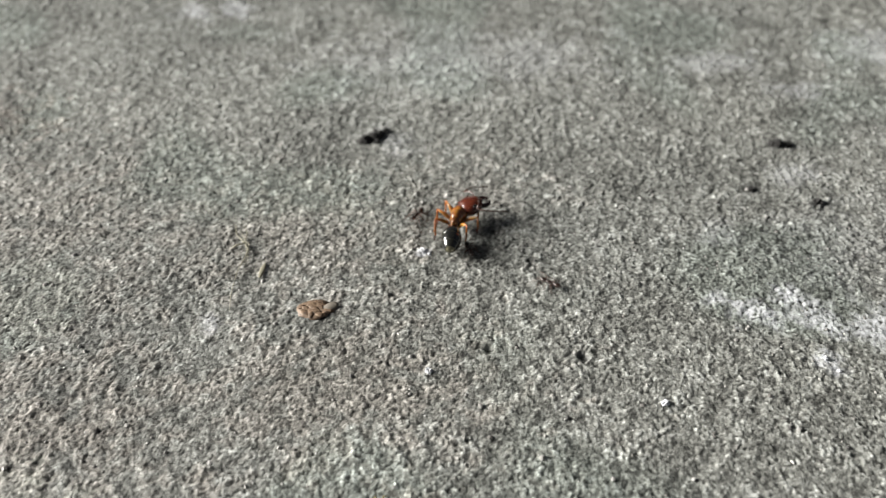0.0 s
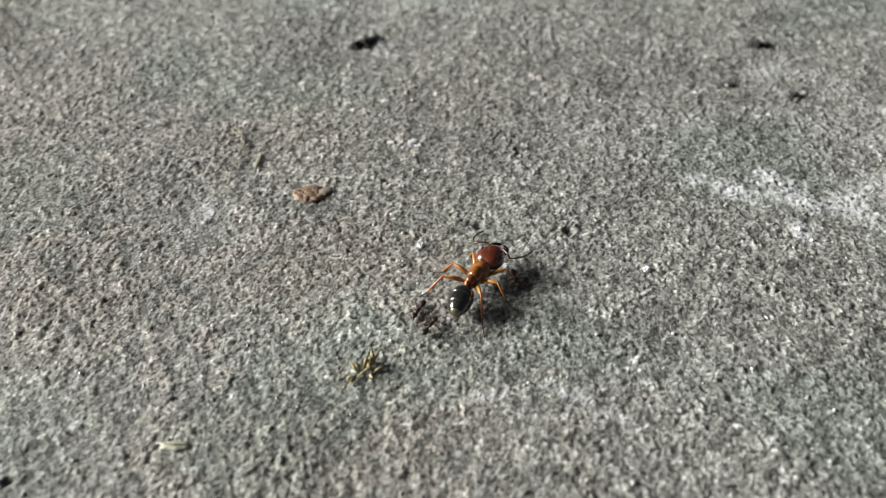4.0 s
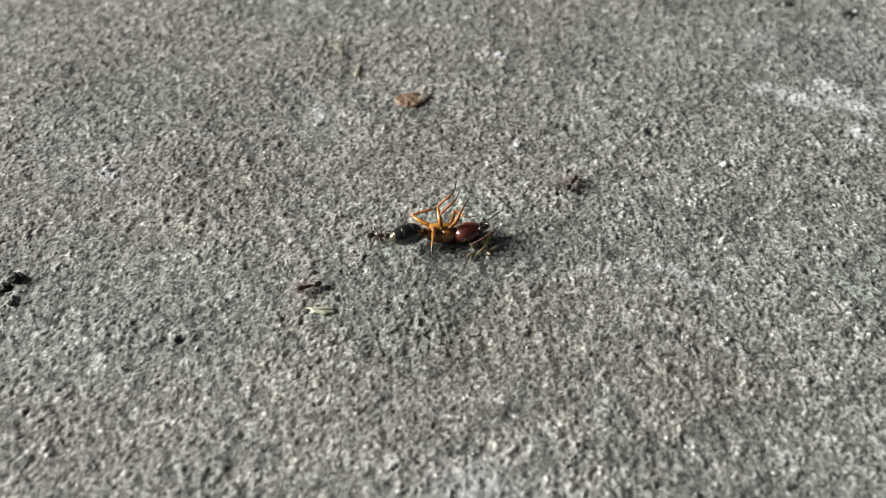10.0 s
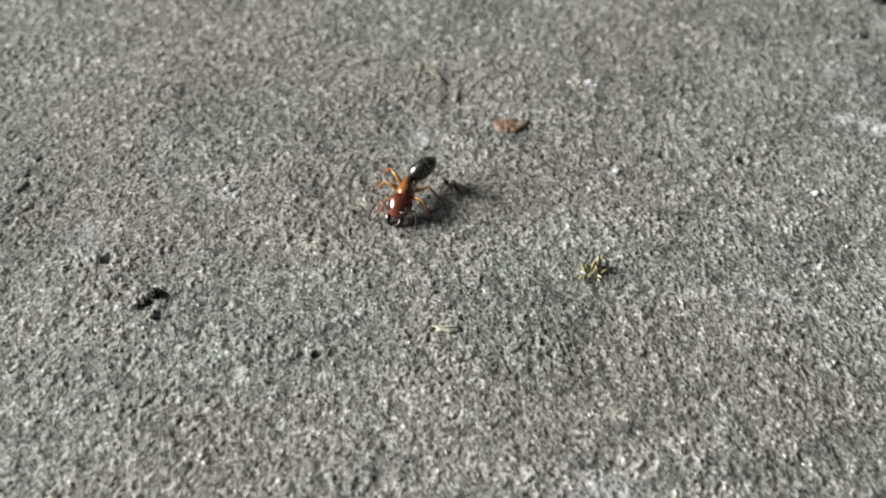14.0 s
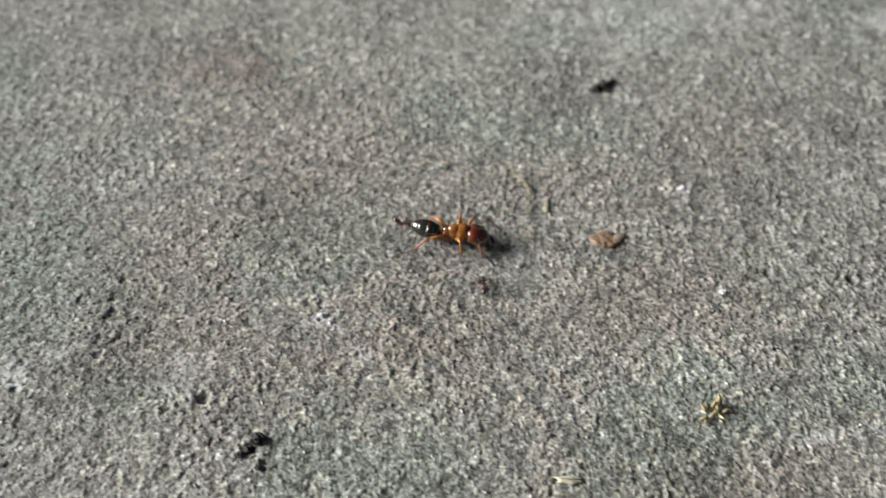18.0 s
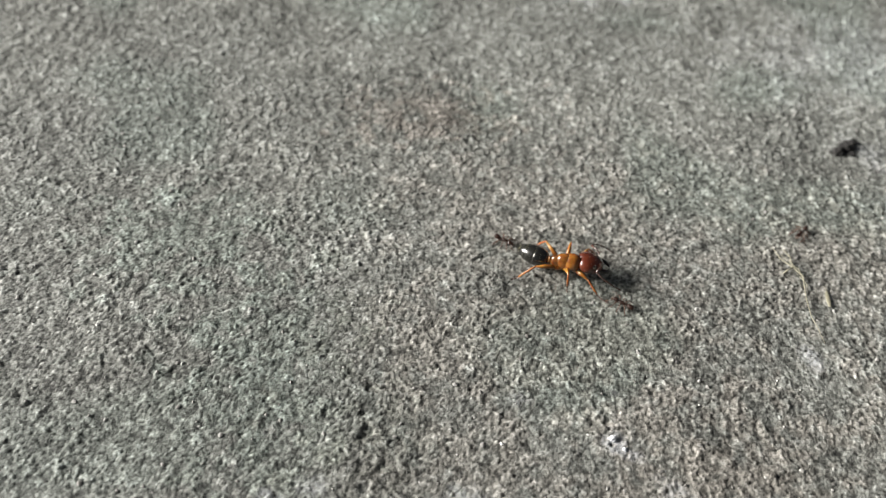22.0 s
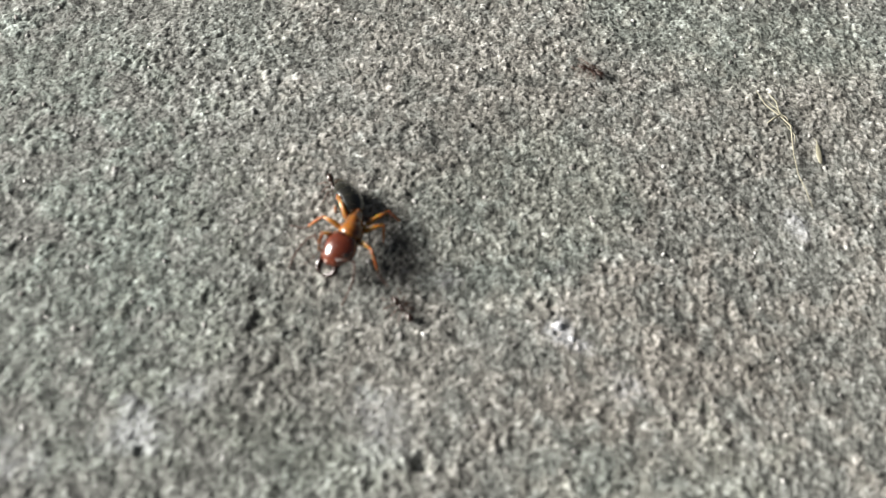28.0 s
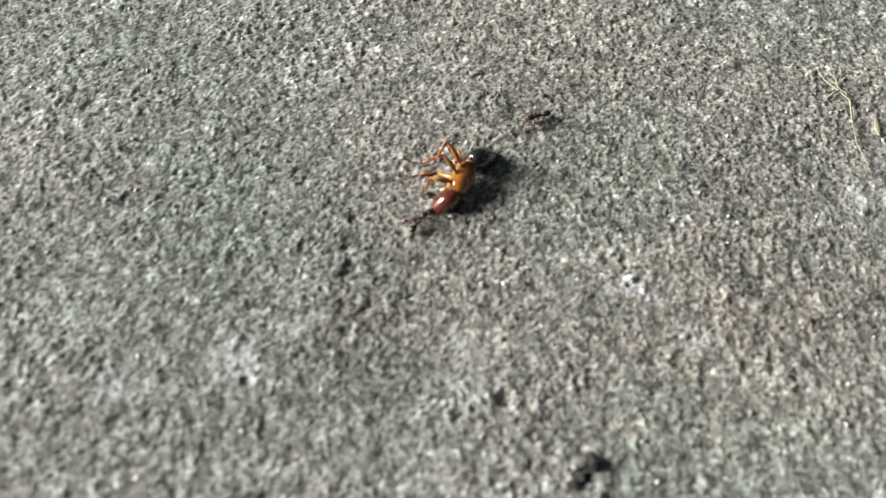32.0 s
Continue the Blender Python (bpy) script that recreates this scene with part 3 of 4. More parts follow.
# ---- loose things on the concrete ----
def resting(ob, x, y, turn=0.0, lift=0.0):
    ob.matrix_basis = pose(x * CM, y * CM, (ground_height(x, y) + lift) * CM, 0, 0, turn)
    return ob


def plate(bm, outline, thick, z=0.0, dome=0.0):
    """A thin piece with the outline, domed towards its middle."""
    n = len(outline)
    cx, cy = sum(p[0] for p in outline) / n, sum(p[1] for p in outline) / n
    layers = []
    for level in (z, z + thick):
        layers.append([[bm.verts.new((cx + (x - cx) * k, cy + (y - cy) * k, level + dome * (1 - k * k))) for x, y in outline] for k in (1.0, 0.7, 0.35)])
        layers[-1].append(bm.verts.new((cx, cy, level + dome)))
    for rings in layers:
        for a, b in zip(rings[:2], rings[1:3]):
            for i in range(n):
                bm.faces.new((a[i], a[(i + 1) % n], b[(i + 1) % n], b[i]))
        for i in range(n):
            bm.faces.new((rings[2][i], rings[2][(i + 1) % n], rings[3]))
    a, b = layers[0][0], layers[1][0]
    for i in range(n):
        bm.faces.new((a[i], a[(i + 1) % n], b[(i + 1) % n], b[i]))
    return bm


def lens(long, wide, wobble, seed, n=18):
    r = random.Random(seed)
    return [(long * math.cos(2 * math.pi * k / n) * (1 + r.uniform(-wobble, wobble)), wide * math.sin(2 * math.pi * k / n) * (1 + r.uniform(-wobble, wobble)))
            for k in range(n)]


# a brown insect scale with a grey wing
flake = tagged(new("insect_scrap"), "crumpled brown insect scale with a grey wing case", "insect scrap")
part("membrane", plate(bmesh.new(), lens(0.185, 0.135, 0.10, 9, 22), 0.005, 0.002, 0.010), MEMBRANE, flake, "thin dull brown skin with a darker rim")
for k in range(15):
    a, r = 2.4 * k, 0.125 * math.sqrt(k / 15)
    bm = plate(bmesh.new(), lens(rng.uniform(0.04, 0.075), rng.uniform(0.03, 0.045), 0.25, 30 + k, 10), 0.006, 0.0, rng.uniform(-0.006, 0.012))
    bmesh.ops.rotate(bm, verts=bm.verts, cent=(0, 0, 0), matrix=Euler((rng.uniform(-0.04, 0.04), rng.uniform(-0.04, 0.04), rng.uniform(0, 6))).to_matrix())
    bmesh.ops.translate(bm, verts=bm.verts, vec=(r * math.cos(a), 0.65 * r * math.sin(a), 0.004 + 0.006 * (1 - k / 15)))
    part("scale", bm, FLAKE, flake)
bm = plate(bmesh.new(), lens(0.085, 0.050, 0.08, 4), 0.005, 0.0, 0.014)
bmesh.ops.rotate(bm, verts=bm.verts, cent=(0, 0, 0), matrix=Euler((0.15, -0.12, 0.35)).to_matrix())
bmesh.ops.translate(bm, verts=bm.verts, vec=(0.155, 0.02, 0.010))
part("wing", bm, WING, flake, "grey-brown wing case")
bm = bmesh.new()
for k in range(9):
    a = rng.uniform(0, 6.28)
    p = Vector((0.13 * math.cos(a), 0.08 * math.sin(a), 0.02))
    tube(bm, [p, p + Vector((0.05 * math.cos(a + 0.6), 0.04 * math.sin(a + 0.6), rng.uniform(-0.015, 0.03)))], [0.006, 0.002], 5)
part("leg_stub", bm, FLAKE, flake)
resting(flake, -1.23, -0.70, 4, 0.0)

# a dry grass strand and a seed husk
strand = tagged(new("grass_strand"), "thin dry curled straw strand lying on the concrete", "straw")
pts = [(-0.17, 0.62), (-0.13, 0.45), (-0.02, 0.33), (0.04, 0.2), (0.02, 0.08), (-0.02, -0.12), (-0.03, -0.33), (-0.02, -0.5), (0.0, -0.68)]
part("stalk", tube(bmesh.new(), [(x, y, 0.014 + 0.02 * math.sin(9 * y) ** 2) for x, y in pts], [0.003, 0.006, 0.008, 0.008, 0.006, 0.005, 0.004, 0.004, 0.002], 7), STRAW, strand)
for way in ((-0.10, 0.52, -0.02, 0.38, 0.03, 0.22), (-0.05, 0.40, 0.03, 0.30, 0.05, 0.12), (0.0, 0.25, 0.05, 0.10, 0.03, -0.02)):
    part("fibre", tube(bmesh.new(), [(way[0], way[1], 0.012), (way[2], way[3], 0.026), (way[4], way[5], 0.012)], [0.002, 0.005, 0.002], 6), STRAW, strand)
part("side_shoot", tube(bmesh.new(), [(-0.02, 0.33, 0.02), (-0.10, 0.28, 0.03), (-0.16, 0.24, 0.015)], [0.006, 0.010, 0.003], 7), STRAW, strand)
part("side_shoot", tube(bmesh.new(), [(-0.02, 0.33, 0.02), (-0.02, 0.48, 0.03), (-0.06, 0.60, 0.015)], [0.006, 0.006, 0.003], 7), STRAW, strand)
resting(strand, -2.07, -0.05, 0, 0.004)
husk = tagged(new("seed_husk"), "pale pointed grass seed husk", "seed")
part("hull", ball(bmesh.new(), egg(-0.12, 0.10, 0.026, 0.010, 0.010), 14, 12), STRAW, husk)
part("awn", tube(bmesh.new(), [(0.09, 0, 0.010), (0.13, 0.006, 0.014), (0.17, 0.02, 0.008)], [0.005, 0.003, 0.0015], 6), STRAW, husk)
resting(husk, -1.84, -0.13, 82, 0.004)

# a pale sliver
sliver = tagged(new("pale_sliver"), "small pale curved husk sliver", "husk")
part("shell", plate(bmesh.new(), lens(0.125, 0.045, 0.32, 5, 16), 0.007, 0.004, 0.022), WHITE_BIT, sliver)
part("rib", tube(bmesh.new(), [(-0.14, 0.02, 0.012), (-0.06, 0.006, 0.034), (0, 0.0, 0.038), (0.06, 0.004, 0.032), (0.12, 0.012, 0.014)], [0.003, 0.008, 0.009, 0.008, 0.003], 7), WHITE_BIT, sliver)
resting(sliver, -2.01, -3.70, -4, 0.002)

# a yellow-green plant scrap of small curled leaflets
scrap = tagged(new("plant_scrap"), "dry yellow-green curled plant scrap", "plant scrap")
for x, y, turn, tilt, long in ((0.0, 0.0, 60, 25, 0.16), (0.05, 0.04, 95, 50, 0.15), (-0.08, -0.08, 200, 15, 0.12), (0.06, -0.03, 20, 20, 0.10), (-0.10, -0.02, 130, 35, 0.10), (0.02, 0.02, 75, 62, 0.13), (0.03, -0.02, 110, 40, 0.12), (-0.03, 0.03, 50, 70, 0.11), (0.08, 0.06, 140, 30, 0.09),
                            (-0.04, -0.04, 10, 40, 0.08), (-0.06, 0.02, 170, 55, 0.09), (0.02, -0.06, 300, 25, 0.09), (-0.12, -0.10, 240, 20, 0.07), (0.04, 0.08, 70, 75, 0.10)):
    bm = plate(bmesh.new(), lens(0.5 * long, 0.17 * long, 0.2, int(turn)), 0.005, 0.0, 0.02)
    bmesh.ops.translate(bm, verts=bm.verts, vec=(0.5 * long, 0, 0))
    bmesh.ops.rotate(bm, verts=bm.verts, cent=(0, 0, 0), matrix=Euler((0, -radians(tilt), radians(turn))).to_matrix())
    bmesh.ops.translate(bm, verts=bm.verts, vec=(x, y, 0.008))
    part("leaflet", bm, WEED, scrap)
part("stalk", tube(bmesh.new(), [(-0.16, -0.17, 0.012), (-0.05, -0.06, 0.03), (0.05, 0.05, 0.05), (0.11, 0.16, 0.10), (0.14, 0.20, 0.05)], [0.006, 0.010, 0.011, 0.009, 0.004], 7), WEED, scrap)
for ob in scrap.children:
    ob.data.transform(Matrix.Scale(0.9, 4))
resting(scrap, -0.53, -2.99, 0, 0.002)

# the green sprig
sprig = tagged(new("green_sprig"), "fresh green leaf on a pale thin stem", "leaf")
def ribbon(bm, pts, widths, thick, fold=0.3):
    """A leaf blade along the points: a folded strip with a raised rim, of some thickness."""
    rows = []
    for i, p in enumerate(pts):
        p, q, o = Vector(p), Vector(pts[min(i + 1, len(pts) - 1)]), Vector(pts[max(i - 1, 0)])
        side = (q - o).cross(Vector((0, 0, 1))).normalized()
        w = widths[i]
        lip = Vector((0, 0, fold * w))
        rows.append([bm.verts.new(p + side * w * k + lip * abs(k) + Vector((0, 0, z))) for z in (0, thick) for k in (-1, -0.5, 0, 0.5, 1)])
    for a, b in zip(rows, rows[1:]):
        for k in range(4):
            bm.faces.new((a[k], a[k + 1], b[k + 1], b[k]))
            bm.faces.new((a[k + 5], b[k + 5], b[k + 6], a[k + 6]))
        bm.faces.new((a[0], b[0], b[5], a[5]))
        bm.faces.new((a[4], a[9], b[9], b[4]))
    for r in (rows[0], rows[-1]):
        for k in range(4):
            bm.faces.new((r[k], r[k + 1], r[k + 6], r[k + 5]))
    return bm


def curve(stops, n):
    """Points along a smooth line through the stops."""
    out = []
    for k in range(n):
        u = k / (n - 1) * (len(stops) - 1)
        i = min(int(u), len(stops) - 2)
        f = u - i
        p = [Vector(stops[max(0, min(len(stops) - 1, i + m))]) for m in (-1, 0, 1, 2)]
        out.append(0.5 * (2 * p[1] + (p[2] - p[0]) * f + (2 * p[0] - 5 * p[1] + 4 * p[2] - p[3]) * f * f + (3 * p[1] - p[0] - 3 * p[2] + p[3]) * f ** 3))
    return out


line = curve([(-0.24, 0.30, 0.14), (-0.05, 0.06, 0.16), (0.12, -0.17, 0.15), (0.38, -0.56, 0.12), (0.66, -0.98, 0.05)], 40)
part("stem", tube(bmesh.new(), line, [0.006 + 0.005 * math.sin(math.pi * k / 39) for k in range(40)], 8), VEIN, sprig, "pale green midrib")
for first, last, wide in ((1, 9, 0.045), (8, 16, 0.030), (15, 27, 0.060), (25, 39, 0.045)):
    n = last - first
    ragged_edge = [(0.006 + wide * math.sin(math.pi * k / n) ** 0.7) * (1 + 0.8 * noise.noise((0.9 * k, first + 3.1, 0)) + 0.3 * (k % 3 == 0)) for k in range(n + 1)]
    part("blade", ribbon(bmesh.new(), [line[first + k] + Vector((0.012, -0.004, 0.004 + 0.02 * noise.noise((0.5 * k, first, 1)))) for k in range(n + 1)], ragged_edge, 0.006, 0.5),
         VEIN, sprig, "ragged pale green leaflet")
line = curve([(-0.22, 0.26, 0.14), (-0.32, 0.35, 0.15), (-0.46, 0.46, 0.13), (-0.66, 0.58, 0.07)], 26)
part("blade", ribbon(bmesh.new(), line, [0.010 + 0.085 * math.sin(math.pi * min(1.0, k / 25)) ** 0.7 * (1 + 0.06 * (k % 3)) for k in range(26)], 0.007, 0.15), LEAF, sprig, "dark green leaf blade")
part("vein", tube(bmesh.new(), [p + Vector((0, 0, 0.010)) for p in line], [0.006] * 26, 6), VEIN, sprig, "pale leaf vein")
resting(sprig, -4.53, -6.15, 0, -0.02)


# crumbs of soil and lime
def crumb(name, label, mat, spots, category):
    for x, y, size, turn in spots:
        bm = bmesh.new()
        bmesh.ops.create_icosphere(bm, subdivisions=3, radius=1)
        for v in bm.verts:
            seed = Vector((x, y, size * 40))
            v.co *= size * (1 + 0.55 * noise.noise(v.co * 1.6 + seed) + 0.35 * noise.noise(v.co * 4.5 + seed))
            v.co.z = v.co.z * 0.8 + 0.2 * size
        ob = part(name, bm, mat, None, label, smooth=False)
        tagged(ob, category=category)
        resting(ob, x, y, turn)


crumb("soil_crumb", "black crumbly soil speck on the concrete", SOIL,
      [(-0.80, 2.32, 0.085, 0), (-0.93, 2.23, 0.06, 40), (-0.68, 2.42, 0.05, 80), (-0.78, 2.18, 0.035, 10), (4.15, 2.10, 0.08, 0), (4.30, 2.08, 0.045, 60),
       (-4.80, -3.27, 0.06, 20), (-4.88, -3.37, 0.045, 70), (-4.94, -3.42, 0.03, 10), (-4.76, -3.55, 0.03, 0), (3.62, 1.22, 0.04, 20), (4.30, 0.95, 0.05, 0)], "soil crumb")
crumb("lime_crumb", "small white chip of lime", LIME,
      [(-0.17, 0.17, 0.035, 0), (-0.10, 0.12, 0.022, 50), (2.02, -1.87, 0.035, 20), (-0.09, -1.49, 0.032, 0), (-4.34, -1.80, 0.03, 30), (-4.25, -1.90, 0.02, 0),
       (3.62, -1.36, 0.024, 0), (3.70, -1.50, 0.020, 70), (-3.74, -6.05, 0.022, 0)], "lime chip")

# loose sand grains all over
bm_v, bm_f = [], []
ico = bmesh.new()
bmesh.ops.create_icosphere(ico, subdivisions=1, radius=1)
ico_v, ico_f = np.array([v.co[:] for v in ico.verts]), np.array([[v.index for v in f.verts] for f in ico.faces])
ico.free()
for k in range(3600):
    x, y = rng.uniform(X0 + 0.5, X1 - 0.5), rng.uniform(Y0 + 0.5, Y1 - 0.5)
    size = 0.010 + 0.014 * rng.random() ** 3
    v = ico_v * rng.uniform(0.7, 1.25, (len(ico_v), 1)) * size * [rng.uniform(0.8, 1.4), rng.uniform(0.8, 1.2), rng.uniform(0.5, 0.9)]
    a = rng.uniform(0, 6.28)
    v = v @ np.array([[math.cos(a), math.sin(a), 0], [-math.sin(a), math.cos(a), 0], [0, 0, 1]])
    bm_f.append(ico_f + len(ico_v) * k)
    bm_v.append(v + [x, y, ground_height(x, y) + 0.05 * size])
me = bpy.data.meshes.new("sand_grains")
me.from_pydata((np.concatenate(bm_v) * CM).tolist(), [], np.concatenate(bm_f).tolist())
me.materials.append(SAND)
tagged(new("sand_grains", me), "loose pale and dark sand grains on the concrete", "sand", kind="stuff")


# ---- what moves ----
def motions():
    # the large ant: seconds, place in cm, roll, pitch, heading
    walk(ant, [(t, pose(x * CM, y * CM, z * CM, roll, pitch, turn)) for t, x, y, z, roll, pitch, turn in (
        (0, 0.20, 0.54, 0.13, 0, 7, 72),
        (0.5, 0.20, 0.54, 0.13, 0, 7, 72),
        (1, 0.16, 0.51, 0.13, 0, 7, 74),
        (1.5, 0.19, 0.48, 0.13, 0, 4, 96),
        (2, 0.20, -0.11, 0.13, 0, 2, 116),
        (2.4, 0.29, -0.45, 0.13, 0, 5, 110),
        (2.7, 0.33, -1.04, 0.13, 0, 7, 105),
        (3, 0.43, -1.12, 0.13, 0, 9, 80),
        (3.5, 0.43, -1.65, 0.13, 0, 7, 62),
        (5.5, -0.13, -2.40, 0.15, 0, -4, 27),
        (6, -0.66, -2.69, 0.15, 25, -7, 11),
        (6.4, -1.02, -2.91, 0.13, 60, -5, 35),
        (6.7, -1.00, -2.77, 0.10, 115, -4, -19),
        (7, -0.99, -2.90, 0.10, 150, -2, -12),
        (7.5, -1.05, -2.83, 0.10, 150, -1, -13),
        (8, -1.00, -2.89, 0.10, 150, 0, -14),
        (9, -0.97, -2.89, 0.10, 150, 0, -9),
        (10, -0.93, -2.85, 0.10, 150, 1, 3),
        (10.5, -0.94, -2.86, 0.10, 150, 2, -3),
        (12, -0.97, -2.83, 0.10, 150, 4, -18),
        (12.7, -0.96, -2.84, 0.10, 150, 4, -15),
        (13, -1.22, -2.68, 0.10, 112, 4, -33),
        (13.15, -1.52, -2.65, 0.13, 62, 3, -43),
        (13.3, -1.79, -2.63, 0.16, 15, 3, -60),
        (13.6, -2.11, -2.18, 0.15, 0, 2, -94),
        (14, -2.41, -1.96, 0.15, 0, 2, -99),
        (14.5, -2.38, -1.98, 0.15, 0, 0, -90),
        (16.5, -2.34, -2.02, 0.15, 0, -6, -112),
        (17, -2.31, -1.67, 0.15, 0, -8, -54),
        (17.3, -2.41, -1.53, 0.15, 0, -6, -31),
        (17.6, -2.64, -1.05, 0.15, 0, -4, -16),
        (18, -2.92, -0.73, 0.15, 0, -2, -3),
        (18.5, -3.37, -0.27, 0.15, 0, -1, 1),
        (19, -3.83, -0.03, 0.15, 0, 0, 6),
        (20, -4.54, 0.19, 0.15, 0, -3, -4),
        (21, -4.60, 0.10, 0.15, 0, 0, -4),
        (22, -4.56, 0.16, 0.15, 0, -5, -11),
        (23, -4.58, 0.16, 0.15, 0, -3, -9),
        (23.5, -4.50, 0.15, 0.15, 0, 0, -9),
        (24, -4.33, -0.04, 0.15, 0, 4, -10),
        (24.5, -4.44, -0.15, 0.15, 0, 2, -18),
        (26.5, -5.00, -0.55, 0.15, 0, -2, -41),
        (27, -5.77, -0.70, 0.15, 0, -4, -64),
        (27.5, -5.78, -0.83, 0.15, 0, -9, -36),
        (28, -5.85, -1.06, 0.15, 0, -15, -104),
        (28.3, -6.15, -0.80, 0.16, -10, -8, -73),
        (28.6, -5.87, -0.40, 0.13, -70, 0, -121),
        (29, -5.60, -0.70, 0.10, -98, 9, -124),
        (29.3, -5.76, -0.59, 0.10, -98, 6, -104),
        (29.6, -5.64, -1.02, 0.10, -98, 2, -146),
        (30, -5.62, -0.93, 0.10, -98, -3, -141),
        (30.3, -5.71, -1.04, 0.10, -98, 1, -132),
        (30.6, -5.81, -0.88, 0.10, -98, 5, -124),
        (31, -5.73, -0.91, 0.10, -98, 10, -128),
        (31.3, -5.79, -0.98, 0.10, -98, 10, -125),
        (31.6, -5.56, -0.74, 0.10, -98, 10, -126),
        (32, -5.65, -0.93, 0.10, -98, 11, -119),
    )])
    # its head and abdomen: seconds, turn to the left, tilt down
    walk(head, [(t, pose(0.13 * CM, 0, 0.04 * CM, 0, down, turn)) for t, turn, down in (
        (0, -51, -18),
        (0.5, -51, -18),
        (1, -63, -19),
        (1.5, -15, -16),
        (2, -17, -13),
        (2.4, 1, -16),
        (2.7, 6, -19),
        (3, 4, -21),
        (3.5, -1, -16),
        (5.5, 8, 4),
        (6, 8, 0),
        (6.4, 9, 6),
        (6.7, 15, -6),
        (7, 13, 6),
        (7.5, 8, 14),
        (8, -1, 21),
        (9, -14, 17),
        (10, 9, 10),
        (10.5, -1, 12),
        (12, -11, 13),
        (12.7, 5, 20),
        (13, 11, 8),
        (13.15, -22, 14),
        (13.3, -18, 34),
        (13.6, -30, 32),
        (14, -17, 24),
        (14.5, -36, 22),
        (16.5, -9, 14),
        (17, -24, 12),
        (17.3, -20, 15),
        (17.6, -31, 19),
        (18, -10, 24),
        (18.5, -21, 25),
        (19, -14, 26),
        (20, 19, 22),
        (21, 16, 16),
        (22, 11, 12),
        (23, 12, 8),
        (23.5, 2, 12),
        (24, 3, 16),
        (24.5, 1, 16),
        (26.5, 58, 16),
        (27, 20, 16),
        (27.5, 41, 22),
        (28, -28, 28),
        (28.3, 8, 25),
        (28.6, 2, 2),
        (29, 21, 25),
        (29.3, 3, 2),
        (29.6, 10, 7),
        (30, 9, 5),
        (30.3, 7, 4),
        (30.6, 6, 7),
        (31, 0, 6),
        (31.3, 6, 4),
        (31.6, 18, 15),
        (32, 28, 18),
    )])
    walk(gaster, [(t, pose(-0.165 * CM, 0, -0.01 * CM, 0, down, turn)) for t, turn, down in (
        (0, 13, -8),
        (0.5, 13, -8),
        (1, 0, 0),
        (1.5, -22, 0),
        (2, -20, 4),
        (2.4, -19, 2),
        (2.7, -11, 5),
        (3, 6, 5),
        (3.5, 14, 2),
        (5.5, 15, 0),
        (6, 15, 4),
        (6.4, 0, 0),
        (6.7, -16, 14),
        (7, -27, 1),
        (7.5, -35, 2),
        (8, -37, -1),
        (9, -17, 11),
        (10, -29, 2),
        (10.5, -22, 1),
        (12, -30, 10),
        (12.7, -52, 12),
        (13, -58, 35),
        (13.15, -17, 38),
        (13.3, -24, 21),
        (13.6, -15, 28),
        (14, -60, 36),
        (14.5, -30, 32),
        (16.5, -55, 2),
        (17, -16, -3),
        (17.3, -12, -4),
        (17.6, 2, -1),
        (18, -18, 7),
        (18.5, -3, 4),
        (19, -7, 7),
        (20, -36, -2),
        (21, -22, 9),
        (22, -24, 2),
        (23, -26, 6),
        (23.5, -11, 11),
        (24, -9, 15),
        (24.5, 0, 15),
        (26.5, -34, 2),
        (27, 4, 2),
        (27.5, -25, 7),
        (28, 40, 10),
        (28.3, -26, 6),
        (28.6, -69, 29),
        (29, -53, 12),
        (29.3, -51, 5),
        (29.6, -30, 11),
        (30, -12, 16),
        (30.3, -4, 29),
        (30.6, -9, 28),
        (31, -20, 19),
        (31.3, -20, 33),
        (31.6, -21, 34),
        (32, -42, 24),
    )])
    walk(small_one, [(t, pose(x * CM, y * CM, (ground_height(x, y) + 0.004) * CM, 0, 0, turn)) for t, x, y, turn in (
        (0, 0.32, 0.16, 108),
        (1, 0.17, -0.06, 91),
        (2, 0.45, -0.65, 121),
        (2.5, 0.37, -1.14, 101),
        (3, 0.41, -1.65, 92),
        (3.5, 0.19, -2.23, 71),
        (5.5, -0.65, -2.80, 38),
        (6, -1.27, -2.98, 26),
        (6.4, -1.57, -3.21, 31),
        (7, -1.56, -2.88, 3),
        (8, -1.46, -2.59, -28),
        (9, -1.50, -2.86, -3),
        (10.5, -1.51, -2.79, -7),
        (12, -1.81, -2.65, -9),
        (13, -1.64, -2.79, 21),
        (14.5, -2.12, -1.33, -64),
        (17, -2.76, -1.08, -52),
        (18, -3.51, -0.46, -25),
        (19, -4.49, 0.06, -10),
        (20, -5.20, 0.52, -25),
        (21, -5.19, 0.47, -35),
        (22, -5.15, 0.56, -36),
        (23, -5.15, 0.56, -35),
        (23.5, -5.12, 0.52, -32),
        (24, -4.96, 0.23, -26),
        (24.5, -5.03, 0.29, -40),
        (26.5, -5.36, 0.01, -59),
        (27, -6.10, -0.28, -53),
        (27.5, -6.15, -0.44, -50),
        (28, -6.01, -0.59, -74),
        (28.6, -6.07, -1.02, 11),
        (29, -6.43, -1.10, 28),
        (29.6, -6.41, -1.43, 29),
        (31, -6.19, -1.34, 41),
        (32, -5.98, -1.32, 56),
    )])
